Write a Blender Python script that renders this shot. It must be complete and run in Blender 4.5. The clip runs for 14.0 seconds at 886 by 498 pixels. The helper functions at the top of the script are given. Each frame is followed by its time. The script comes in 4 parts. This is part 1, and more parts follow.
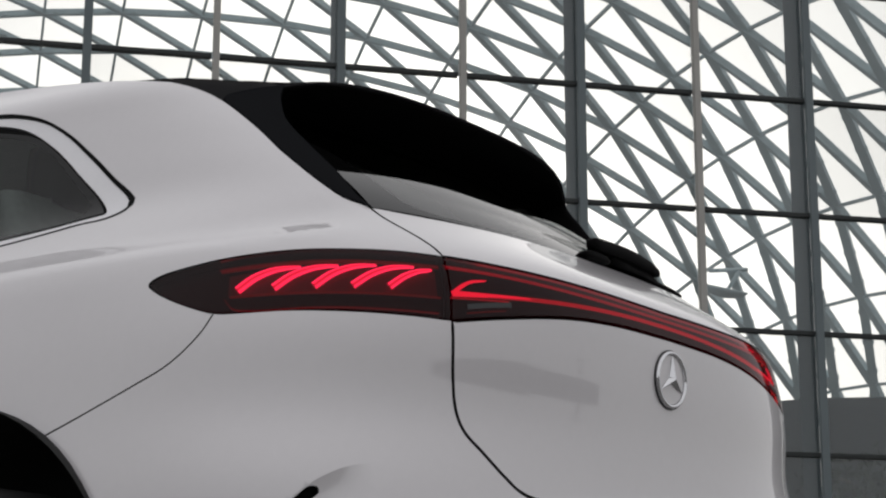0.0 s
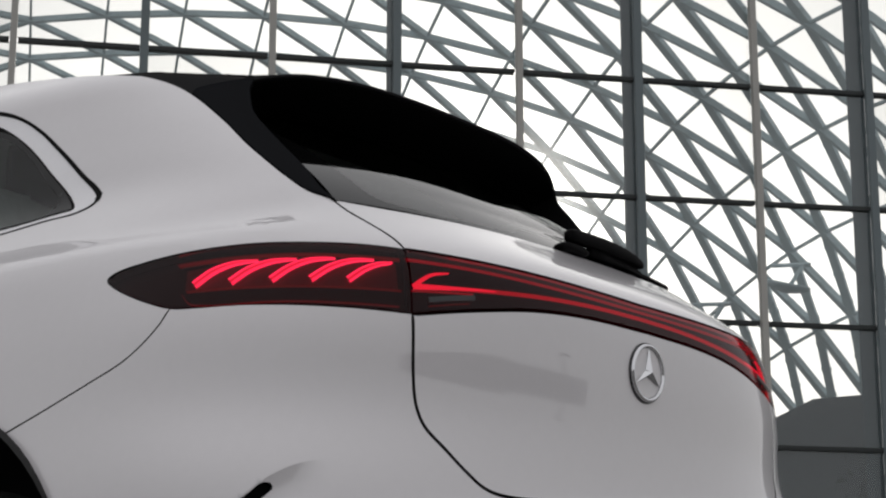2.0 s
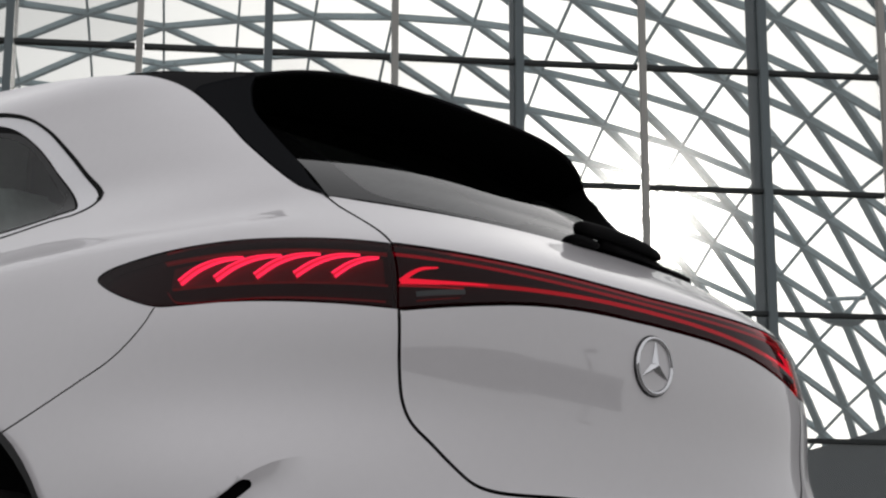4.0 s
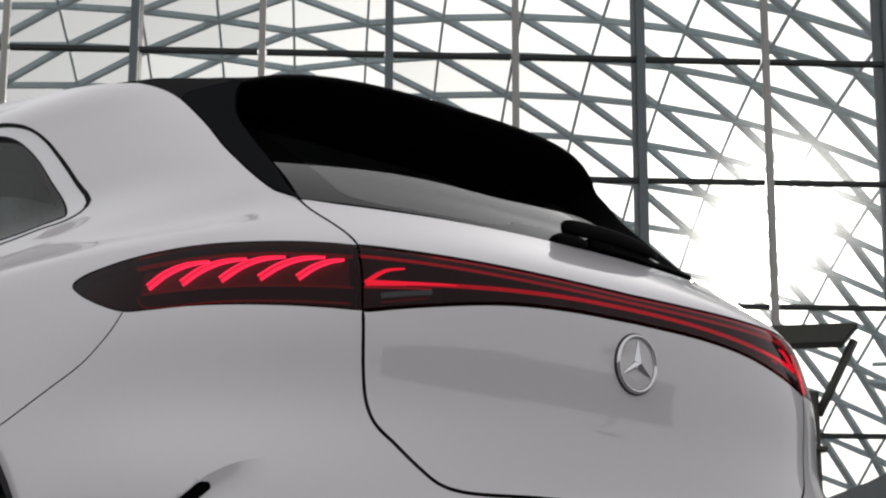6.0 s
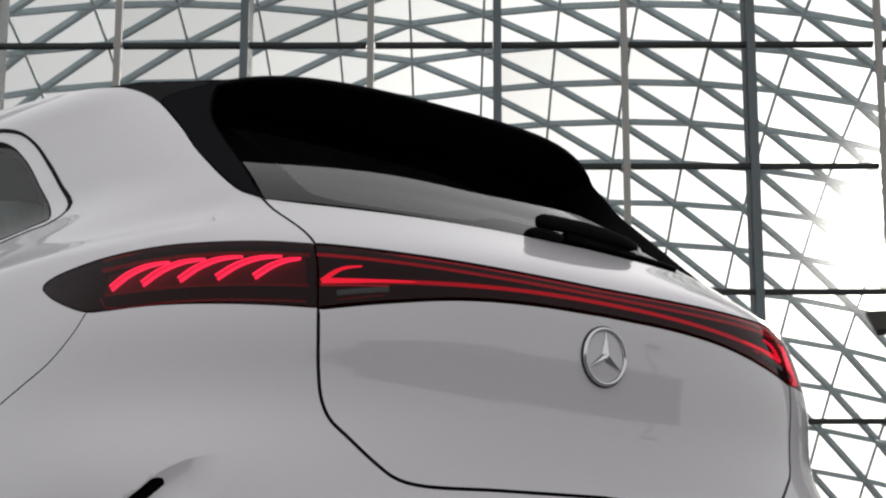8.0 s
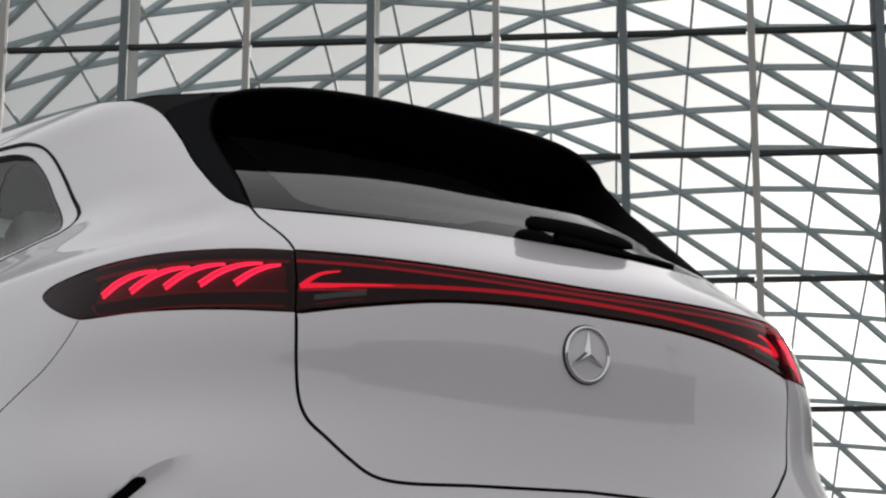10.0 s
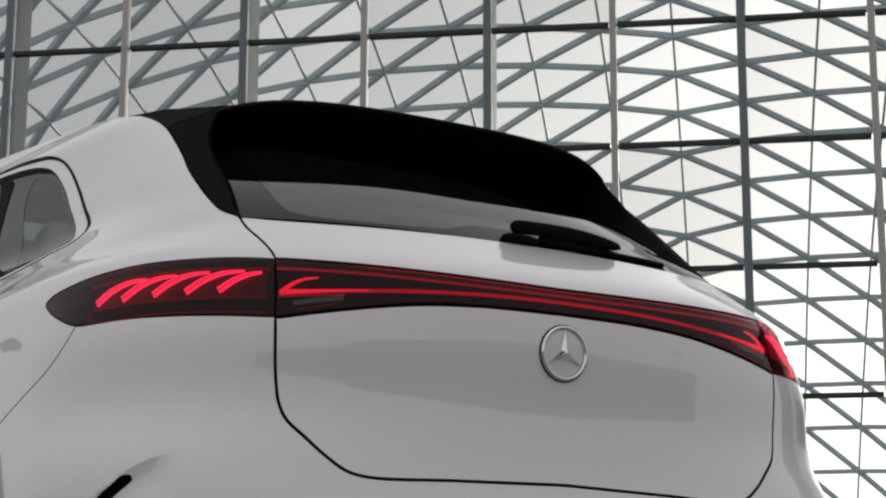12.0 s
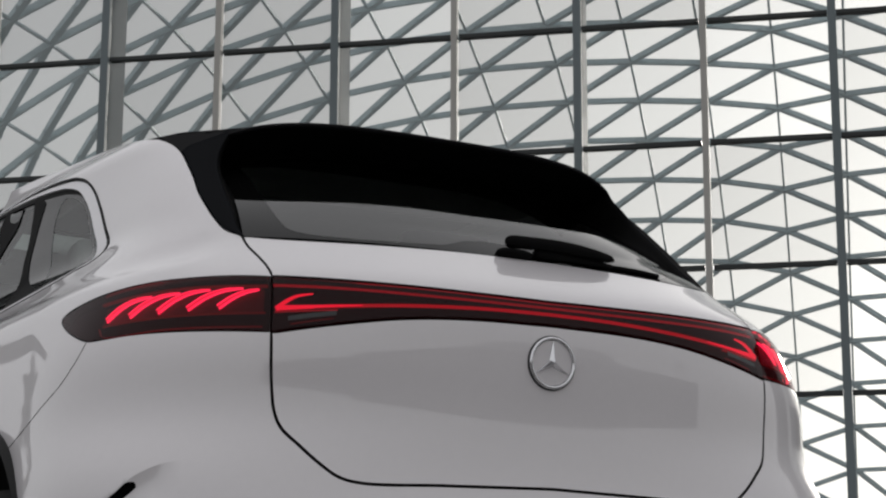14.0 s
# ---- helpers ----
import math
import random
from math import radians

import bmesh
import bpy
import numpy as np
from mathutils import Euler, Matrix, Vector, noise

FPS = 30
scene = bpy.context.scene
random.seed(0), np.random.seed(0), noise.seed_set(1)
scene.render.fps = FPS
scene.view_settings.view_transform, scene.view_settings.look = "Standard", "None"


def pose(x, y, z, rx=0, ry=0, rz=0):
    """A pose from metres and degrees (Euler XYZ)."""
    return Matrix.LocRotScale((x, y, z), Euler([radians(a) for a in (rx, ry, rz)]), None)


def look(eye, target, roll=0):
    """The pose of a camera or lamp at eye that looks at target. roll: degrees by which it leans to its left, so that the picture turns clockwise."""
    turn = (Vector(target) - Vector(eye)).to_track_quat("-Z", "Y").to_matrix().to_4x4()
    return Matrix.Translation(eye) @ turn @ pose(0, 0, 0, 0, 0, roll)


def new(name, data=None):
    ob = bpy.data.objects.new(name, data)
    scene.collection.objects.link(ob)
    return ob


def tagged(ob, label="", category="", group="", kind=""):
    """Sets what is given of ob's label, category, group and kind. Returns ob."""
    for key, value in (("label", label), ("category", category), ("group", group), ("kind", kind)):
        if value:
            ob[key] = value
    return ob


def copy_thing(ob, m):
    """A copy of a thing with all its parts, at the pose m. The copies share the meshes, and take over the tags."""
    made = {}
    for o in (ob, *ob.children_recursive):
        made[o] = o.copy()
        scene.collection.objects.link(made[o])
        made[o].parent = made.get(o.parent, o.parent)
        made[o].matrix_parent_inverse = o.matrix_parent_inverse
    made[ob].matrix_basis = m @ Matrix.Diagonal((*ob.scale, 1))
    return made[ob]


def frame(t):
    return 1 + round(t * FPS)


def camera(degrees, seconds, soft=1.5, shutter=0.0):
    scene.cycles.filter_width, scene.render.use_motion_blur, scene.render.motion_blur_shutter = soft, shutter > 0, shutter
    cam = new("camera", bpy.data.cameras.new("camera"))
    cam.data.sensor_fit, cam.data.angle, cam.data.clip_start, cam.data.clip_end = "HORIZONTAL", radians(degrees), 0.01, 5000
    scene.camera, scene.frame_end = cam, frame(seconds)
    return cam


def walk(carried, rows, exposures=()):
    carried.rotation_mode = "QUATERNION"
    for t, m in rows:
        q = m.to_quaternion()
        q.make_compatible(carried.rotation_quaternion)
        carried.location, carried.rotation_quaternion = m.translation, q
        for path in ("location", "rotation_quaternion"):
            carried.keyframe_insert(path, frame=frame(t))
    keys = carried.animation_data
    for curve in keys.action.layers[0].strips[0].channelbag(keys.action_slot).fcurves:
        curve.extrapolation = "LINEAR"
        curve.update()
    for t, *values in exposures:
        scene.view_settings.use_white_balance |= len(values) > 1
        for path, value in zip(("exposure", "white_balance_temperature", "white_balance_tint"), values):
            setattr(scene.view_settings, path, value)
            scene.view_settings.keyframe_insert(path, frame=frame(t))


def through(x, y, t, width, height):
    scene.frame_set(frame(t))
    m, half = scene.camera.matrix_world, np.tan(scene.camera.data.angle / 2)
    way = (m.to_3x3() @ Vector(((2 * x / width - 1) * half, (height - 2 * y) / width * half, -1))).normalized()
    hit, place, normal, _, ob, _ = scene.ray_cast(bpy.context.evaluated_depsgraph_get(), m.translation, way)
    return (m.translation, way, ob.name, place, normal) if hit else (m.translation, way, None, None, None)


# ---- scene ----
from mathutils.geometry import delaunay_2d_cdt

# camera: seconds, eye x y z, heading and tilt and lean in degrees
EXPOSURE = 0.03
cam = camera(25.218, 14.0, soft=2.2)
PATH = (
    (0.0, -3.2458, -1.8973, 0.3199, 53.083, 14.113, 0.022),
    (0.5, -3.2123, -1.9159, 0.3209, 53.026, 14.078, -0.038),
    (1.0, -3.1767, -1.9423, 0.3216, 52.765, 14.077, -0.066),
    (1.5, -3.1340, -1.9744, 0.3228, 52.040, 14.067, -0.003),
    (2.0, -3.0944, -2.0054, 0.3230, 51.129, 14.056, -0.027),
    (2.5, -3.0462, -2.0445, 0.3231, 50.018, 14.047, -0.067),
    (3.0, -3.0002, -2.0847, 0.3233, 49.028, 14.041, 0.002),
    (5.5, -2.7525, -2.3258, 0.3229, 44.005, 14.016, 0.133),
    (6.0, -2.7059, -2.3819, 0.3228, 43.010, 14.015, 0.168),
    (6.5, -2.6588, -2.4312, 0.3241, 42.148, 13.951, 0.180),
    (7.0, -2.6079, -2.4861, 0.3246, 41.226, 13.876, 0.146),
    (7.5, -2.5646, -2.5437, 0.3241, 40.312, 13.796, 0.142),
    (8.0, -2.5198, -2.6076, 0.3237, 39.315, 13.717, 0.114),
    (10.5, -2.3178, -2.9550, 0.3184, 34.046, 13.338, 0.147),
    (11.0, -2.2765, -3.0289, 0.3171, 33.040, 13.230, 0.147),
    (11.5, -2.2407, -3.1038, 0.3153, 32.124, 13.157, 0.128),
    (12.0, -2.2064, -3.1897, 0.3140, 31.150, 13.068, 0.158),
    (12.5, -2.1757, -3.2683, 0.3123, 30.254, 13.026, 0.123),
    (13.0, -2.1450, -3.3570, 0.3099, 29.332, 13.013, 0.140),
    (13.5, -2.1204, -3.4284, 0.3091, 28.573, 12.988, 0.180),
    (14.0, -2.1102, -3.4696, 0.3078, 28.128, 12.986, 0.182),
)


def view(x, y, z, heading, tilt, lean):
    h, e = radians(heading), radians(tilt)
    ahead = Vector((math.sin(h) * math.cos(e), math.cos(h) * math.cos(e), math.sin(e)))
    return look((x, y, z), Vector((x, y, z)) + ahead, lean)


walk(cam, [(row[0], view(*row[1:])) for row in PATH], exposures=[(0.0, EXPOSURE), (3.2, EXPOSURE), (6.0, EXPOSURE + 0.05), (10.3, EXPOSURE + 0.04), (14.0, EXPOSURE - 0.03)])

# ---- daylight ----
SUN_HEADING, SUN_HEIGHT, HAZE = 52.4, 14.2, 0.68
world = bpy.data.worlds.new("sky")
scene.world = world
world.use_nodes = True
wn = world.node_tree
sky = wn.nodes.new("ShaderNodeTexSky")
sky.sky_type = "NISHITA"
sky.sun_disc = False
sky.sun_elevation = radians(SUN_HEIGHT)
sky.sun_rotation = radians(SUN_HEADING)
sky.air_density, sky.dust_density, sky.ozone_density = 1.0, 3.0, 1.0
wn.nodes["Background"].inputs["Strength"].default_value = 0.029
pale = wn.nodes.new("ShaderNodeHueSaturation")
pale.inputs["Saturation"].default_value = 0.22
wn.links.new(sky.outputs[0], pale.inputs["Color"])
wn.links.new(pale.outputs[0], wn.nodes["Background"].inputs[0])
haze = wn.nodes.new("ShaderNodeBackground")
haze.inputs["Color"].default_value = (0.985, 0.98, 1.0, 1)
# overcast haze, brighter overhead than at the horizon
way = wn.nodes.new("ShaderNodeTexCoord")
split = wn.nodes.new("ShaderNodeSeparateXYZ")
rise = wn.nodes.new("ShaderNodeMapRange")
rise.inputs["To Min"].default_value, rise.inputs["To Max"].default_value = HAZE * 0.68, HAZE
wn.links.new(way.outputs["Generated"], split.inputs[0])
wn.links.new(split.outputs["Z"], rise.inputs["Value"])
wn.links.new(rise.outputs["Result"], haze.inputs["Strength"])
both = wn.nodes.new("ShaderNodeAddShader")
wn.links.new(wn.nodes["Background"].outputs[0], both.inputs[0])
wn.links.new(haze.outputs[0], both.inputs[1])
# pale glare of the hazy air close round the sun
toward = Vector((math.sin(radians(SUN_HEADING)) * math.cos(radians(SUN_HEIGHT)),
                 math.cos(radians(SUN_HEADING)) * math.cos(radians(SUN_HEIGHT)), math.sin(radians(SUN_HEIGHT))))
near = wn.nodes.new("ShaderNodeVectorMath")
near.operation = "DOT_PRODUCT"
near.inputs[1].default_value = toward
peak = wn.nodes.new("ShaderNodeMath")
peak.operation = "POWER"
peak.inputs[1].default_value = 480
glare = wn.nodes.new("ShaderNodeMath")
glare.operation = "MULTIPLY"
glare.inputs[1].default_value = 4.0
halo = wn.nodes.new("ShaderNodeBackground")
halo.inputs["Color"].default_value = (1.0, 0.97, 0.92, 1)
front = wn.nodes.new("ShaderNodeClamp")
whole = wn.nodes.new("ShaderNodeAddShader")
wn.links.new(way.outputs["Generated"], near.inputs[0])
wn.links.new(near.outputs["Value"], front.inputs["Value"])
wn.links.new(front.outputs[0], peak.inputs[0])
wn.links.new(peak.outputs[0], glare.inputs[0])
# and a faint warm sheen over a wide piece of sky round it
wide_peak = wn.nodes.new("ShaderNodeMath")
wide_peak.operation = "POWER"
wide_peak.inputs[1].default_value = 12
wide_glare = wn.nodes.new("ShaderNodeMath")
wide_glare.operation = "MULTIPLY_ADD"
wide_glare.inputs[1].default_value = 0.48
wn.links.new(front.outputs[0], wide_peak.inputs[0])
wn.links.new(wide_peak.outputs[0], wide_glare.inputs[0])
wn.links.new(glare.outputs[0], wide_glare.inputs[2])
wn.links.new(wide_glare.outputs[0], halo.inputs["Strength"])
wn.links.new(both.outputs[0], whole.inputs[0])
wn.links.new(halo.outputs[0], whole.inputs[1])
wn.links.new(whole.outputs[0], wn.nodes["World Output"].inputs["Surface"])

sun = new("sun", bpy.data.lights.new("sun", "SUN"))
sun.data.energy, sun.data.angle, sun.data.color = 2.0, radians(2.5), (1.0, 0.95, 0.88)
sun.matrix_world = look(toward * 60, (0, 0, 0))


# ---- materials ----
def material(name, colour, rough=0.5, metal=0.0, coat=0.0, vary=0.0, scale=4.0, bump=0.0, fine=60.0, spec=0.5):
    m = bpy.data.materials.new(name)
    m.use_nodes = True
    nt = m.node_tree
    b = nt.nodes["Principled BSDF"]
    b.inputs["Base Color"].default_value = (*colour, 1)
    b.inputs["Roughness"].default_value = rough
    b.inputs["Metallic"].default_value = metal
    b.inputs["Coat Weight"].default_value = coat
    b.inputs["Coat Roughness"].default_value = 0.03
    b.inputs["Specular IOR Level"].default_value = spec
    if vary or bump:
        geo = nt.nodes.new("ShaderNodeNewGeometry")
        big = nt.nodes.new("ShaderNodeTexNoise")
        big.inputs["Scale"].default_value, big.inputs["Detail"].default_value = scale, 6
        small = nt.nodes.new("ShaderNodeTexNoise")
        small.inputs["Scale"].default_value, small.inputs["Detail"].default_value = fine, 4
        for n in (big, small):
            nt.links.new(geo.outputs["Position"], n.inputs["Vector"])
        mixer = nt.nodes.new("ShaderNodeMix")
        mixer.inputs["Factor"].default_value = 0.4
        nt.links.new(big.outputs["Fac"], mixer.inputs["A"])
        nt.links.new(small.outputs["Fac"], mixer.inputs["B"])
        if vary:
            ramp = nt.nodes.new("ShaderNodeMapRange")
            ramp.inputs["From Min"].default_value, ramp.inputs["From Max"].default_value = 0.3, 0.7
            ramp.inputs["To Min"].default_value, ramp.inputs["To Max"].default_value = 1 - vary, 1 + vary
            nt.links.new(mixer.outputs["Result"], ramp.inputs["Value"])
            hsv = nt.nodes.new("ShaderNodeHueSaturation")
            hsv.inputs["Color"].default_value = (*colour, 1)
            nt.links.new(ramp.outputs["Result"], hsv.inputs["Value"])
            nt.links.new(hsv.outputs["Color"], b.inputs["Base Color"])
            dull = nt.nodes.new("ShaderNodeMapRange")
            dull.inputs["To Min"].default_value, dull.inputs["To Max"].default_value = max(rough * 0.8, 0.02), min(rough * 1.25, 1)
            nt.links.new(big.outputs["Fac"], dull.inputs["Value"])
            nt.links.new(dull.outputs["Result"], b.inputs["Roughness"])
        if bump:
            bm = nt.nodes.new("ShaderNodeBump")
            bm.inputs["Strength"].default_value, bm.inputs["Distance"].default_value = 0.6, bump
            nt.links.new(small.outputs["Fac"], bm.inputs["Height"])
            nt.links.new(bm.outputs["Normal"], b.inputs["Normal"])
    return m


def glass(name, tint, ior=1.45, through=1.0, dark=(0.01, 0.01, 0.01), bloom=0.0):
    """A pane: tinted see-through with a mirror gloss on it."""
    m = bpy.data.materials.new(name)
    m.use_nodes = True
    nt = m.node_tree
    nt.nodes.remove(nt.nodes["Principled BSDF"])
    clear = nt.nodes.new("ShaderNodeBsdfTransparent")
    clear.inputs["Color"].default_value = (*tint, 1)
    body = nt.nodes.new("ShaderNodeBsdfDiffuse")
    body.inputs["Color"].default_value = (*dark, 1)
    fill = nt.nodes.new("ShaderNodeMixShader")
    fill.inputs["Fac"].default_value = through
    gloss = nt.nodes.new("ShaderNodeBsdfGlossy")
    gloss.inputs["Roughness"].default_value = 0.01
    fres = nt.nodes.new("ShaderNodeFresnel")
    fres.inputs["IOR"].default_value = ior
    mix = nt.nodes.new("ShaderNodeMixShader")
    nt.links.new(body.outputs[0], fill.inputs[1])
    nt.links.new(clear.outputs[0], fill.inputs[2])
    nt.links.new(fres.outputs[0], mix.inputs["Fac"])
    if bloom:
        # a rough share that spreads sunlight, standing in for lens glare
        spread = nt.nodes.new("ShaderNodeBsdfRefraction")
        spread.inputs["IOR"].default_value, spread.inputs["Roughness"].default_value = 1.05, 0.62
        bloomed = nt.nodes.new("ShaderNodeMixShader")
        bloomed.inputs["Fac"].default_value = bloom
        nt.links.new(fill.outputs[0], bloomed.inputs[1])
        nt.links.new(spread.outputs[0], bloomed.inputs[2])
        fill = bloomed
    nt.links.new(fill.outputs[0], mix.inputs[1])
    nt.links.new(gloss.outputs[0], mix.inputs[2])
    nt.links.new(mix.outputs[0], nt.nodes["Material Output"].inputs["Surface"])
    return m


def glowing(name, colour, strength):
    m = bpy.data.materials.new(name)
    m.use_nodes = True
    nt = m.node_tree
    b = nt.nodes["Principled BSDF"]
    b.inputs["Base Color"].default_value = (colour[0] * 0.05, colour[1] * 0.05, colour[2] * 0.05, 1)
    b.inputs["Emission Color"].default_value = (*colour, 1)
    b.inputs["Emission Strength"].default_value = strength
    return m


def lacquer(name, colour, gloss_share, rough=0.04):
    """Black lacquer: a dark body under a thin even gloss."""
    m = bpy.data.materials.new(name)
    m.use_nodes = True
    nt = m.node_tree
    nt.nodes.remove(nt.nodes["Principled BSDF"])
    body = nt.nodes.new("ShaderNodeBsdfDiffuse")
    body.inputs["Color"].default_value = (*colour, 1)
    gloss = nt.nodes.new("ShaderNodeBsdfGlossy")
    dust = nt.nodes.new("ShaderNodeTexNoise")
    dust.inputs["Scale"].default_value, dust.inputs["Detail"].default_value = 9.0, 5
    geo = nt.nodes.new("ShaderNodeNewGeometry")
    span = nt.nodes.new("ShaderNodeMapRange")
    span.inputs["To Min"].default_value, span.inputs["To Max"].default_value = rough * 0.6, rough * 1.6
    nt.links.new(geo.outputs["Position"], dust.inputs["Vector"])
    nt.links.new(dust.outputs["Fac"], span.inputs["Value"])
    nt.links.new(span.outputs["Result"], gloss.inputs["Roughness"])
    mix = nt.nodes.new("ShaderNodeMixShader")
    mix.inputs["Fac"].default_value = gloss_share
    nt.links.new(body.outputs[0], mix.inputs[1])
    nt.links.new(gloss.outputs[0], mix.inputs[2])
    nt.links.new(mix.outputs[0], nt.nodes["Material Output"].inputs["Surface"])
    return m


PAINT = material("pearl_white_paint", (0.713, 0.688, 0.705), 0.38, 0.0, 1.0, 0.02, 1.2)
PAINT.node_tree.nodes["Principled BSDF"].inputs["Coat IOR"].default_value = 1.75
PAINT.node_tree.nodes["Principled BSDF"].inputs["Coat Roughness"].default_value = 0.035
GAP = material("dark_seam", (0.012, 0.012, 0.012), 0.8, vary=0.2)
GLOSS_BLACK = material("gloss_black_plastic", (0.006, 0.006, 0.007), 0.12, 0.0, 1.0, 0.2, 3.0)
TRIM_BLACK = material("satin_black_trim", (0.012, 0.012, 0.013), 0.38, vary=0.15)
FIN_BLACK = lacquer("satin_black_paint", (0.0045, 0.005, 0.0065), 0.010, 0.16)
ROOF_BLACK = lacquer("black_roof_lacquer", (0.003, 0.003, 0.004), 0.022)
ROOF_GLASS = glass("tinted_roof_glass", (0.40, 0.42, 0.42), 1.45)
MATT_BLACK = material("matt_black_plastic", (0.0025, 0.0025, 0.0027), 0.6, vary=0.2, spec=0.06)
RUBBER = material("black_rubber", (0.016, 0.016, 0.016), 0.7, vary=0.25, bump=0.0006, fine=300)
CHROME = material("polished_chrome", (0.74, 0.74, 0.76), 0.05, 1.0, vary=0.04)
ALLOY = material("grey_alloy", (0.35, 0.35, 0.36), 0.3, 1.0, vary=0.05)
DARK_GLASS = glass("tinted_window_glass", (0.62, 0.68, 0.66), 1.42)
SILVER = material("white_silver_trim", (0.80, 0.79, 0.81), 0.28, 0.35, vary=0.03)
BACK_GLASS = glass("dark_rear_glass", (0.46, 0.49, 0.48), 2.0)
BORDER_GLASS = material("black_printed_glass", (0.003, 0.003, 0.003), 0.02, spec=0.26)
SIDE_BORDER = material("printed_side_glass", (0.004, 0.004, 0.004), 0.03, spec=0.3)
LENS = glass("smoked_red_lens", (0.62, 0.10, 0.13), 1.34)
LENS.node_tree.nodes["Glossy BSDF"].inputs["Color"].default_value = (0.80, 0.72, 0.73, 1)
HOUSING = material("lamp_housing", (0.012, 0.0012, 0.002), 0.5, vary=0.2, spec=0.15)
RED_BRIGHT = glowing("bright_red_light", (1.0, 0.10, 0.32), 2.4)
RED_CORE = glowing("red_light_core", (1.0, 0.05, 0.20), 1.15)
RED_LINE = glowing("red_light_line", (1.0, 0.02, 0.10), 0.44)
RED_SOFT = glowing("soft_red_line", (1.0, 0.03, 0.12), 0.26)
RED_HOOK = glowing("red_light_hook", (1.0, 0.05, 0.17), 1.25)
RED_SPILL = glowing("red_spill_glow", (1.0, 0.01, 0.05), 0.009)
RED_DIM = glowing("dim_red_edge", (0.8, 0.01, 0.03), 0.10)
GREY_LENS = material("grey_reversing_lens", (0.026, 0.026, 0.028), 0.3, vary=0.1)
INTERIOR = material("grey_cabin_trim", (0.78, 0.78, 0.77), 0.85, vary=0.15, bump=0.001)
# half see-through material of the sheet added to even out the cabin light
DIFFUSER = material("pale_diffuser_sheet", (0.5, 0.5, 0.49), 0.9, vary=0.08, scale=30)
passing = DIFFUSER.node_tree.nodes.new("ShaderNodeBsdfTranslucent")
passing.inputs["Color"].default_value = (0.30, 0.31, 0.30, 1)
sheet_mix = DIFFUSER.node_tree.nodes.new("ShaderNodeMixShader")
DIFFUSER.node_tree.links.new(DIFFUSER.node_tree.nodes["Principled BSDF"].outputs[0], sheet_mix.inputs[1])
DIFFUSER.node_tree.links.new(passing.outputs[0], sheet_mix.inputs[2])
DIFFUSER.node_tree.links.new(sheet_mix.outputs[0], DIFFUSER.node_tree.nodes["Material Output"].inputs["Surface"])
SEAT = material("dark_seat_leather", (0.05, 0.05, 0.052), 0.5, vary=0.2, bump=0.001)
STEEL = material("painted_steel_grey", (0.50, 0.61, 0.64), 0.55, vary=0.10, scale=0.4)
PALE_MULLION = material("pale_aluminium", (0.42, 0.41, 0.385), 0.6, 0.0, vary=0.08, scale=0.6, spec=0.2)
MULLION = material("grey_aluminium", (0.165, 0.195, 0.205), 0.6, 0.0, spec=0.2, vary=0.08, scale=0.6)
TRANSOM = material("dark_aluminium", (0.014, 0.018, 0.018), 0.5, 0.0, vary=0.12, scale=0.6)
# the small pale diffuse share paints the hall's haze over the view
FACADE_GLASS = glass("facade_glass", (0.780, 0.796, 0.800), 1.5, 0.945, (0.64, 0.73, 0.77), bloom=0.004)
# no two panes are quite alike
pn = FACADE_GLASS.node_tree
pane_id = pn.nodes.new("ShaderNodeObjectInfo")
shift = pn.nodes.new("ShaderNodeMapRange")
shift.inputs["To Min"].default_value, shift.inputs["To Max"].default_value = 0.90, 1.05
tone = pn.nodes.new("ShaderNodeHueSaturation")
tone.inputs["Color"].default_value = (0.788, 0.794, 0.788, 1)
pn.links.new(pane_id.outputs["Random"], shift.inputs["Value"])
pn.links.new(shift.outputs["Result"], tone.inputs["Value"])
pn.links.new(tone.outputs["Color"], pn.nodes["Transparent BSDF"].inputs["Color"])
ASPHALT = material("plaza_paving", (0.13, 0.127, 0.123), 0.75, vary=0.22, scale=0.25, bump=0.004, fine=30)
FIN_STEEL = material("blue_grey_steel", (0.034, 0.054, 0.064), 0.6, spec=0.1, vary=0.10, scale=0.4)
DARK_BLOCK = material("dark_block_face", (0.07, 0.068, 0.065), 0.6, vary=0.25, scale=0.2)
OLIVE_STEEL = material("dark_weathered_steel", (0.06, 0.06, 0.05), 0.55, 0.3, vary=0.2, scale=1.5)
END_GREY = material("dark_grey_render", (0.055, 0.060, 0.063), 0.85, vary=0.15, scale=0.15)
LEAF = material("dark_leaves", (0.022, 0.03, 0.016), 0.8, vary=0.35, scale=2.0, spec=0.1)
BARK = material("bark", (0.09, 0.07, 0.055), 0.85, vary=0.3, bump=0.01, fine=20)
CONCRETE = material("grey_concrete", (0.20, 0.21, 0.21), 0.8, vary=0.12, scale=0.15)


# ---- mesh helpers ----
def link_mesh(name, verts, faces, mat, parent=None, label="", smooth=False, normals=None):
    me = bpy.data.meshes.new(name)
    me.from_pydata([tuple(v) for v in verts], [], [tuple(int(i) for i in f) for f in faces])
    me.materials.append(mat)
    if smooth or normals is not None:
        me.polygons.foreach_set("use_smooth", [True] * len(me.polygons))
    me.update()
    if normals is not None:
        me.normals_split_custom_set_from_vertices([tuple(n) for n in normals])
    ob = new(name, me)
    if parent:
        ob.parent = parent
    if label:
        tagged(ob, label)
    return ob


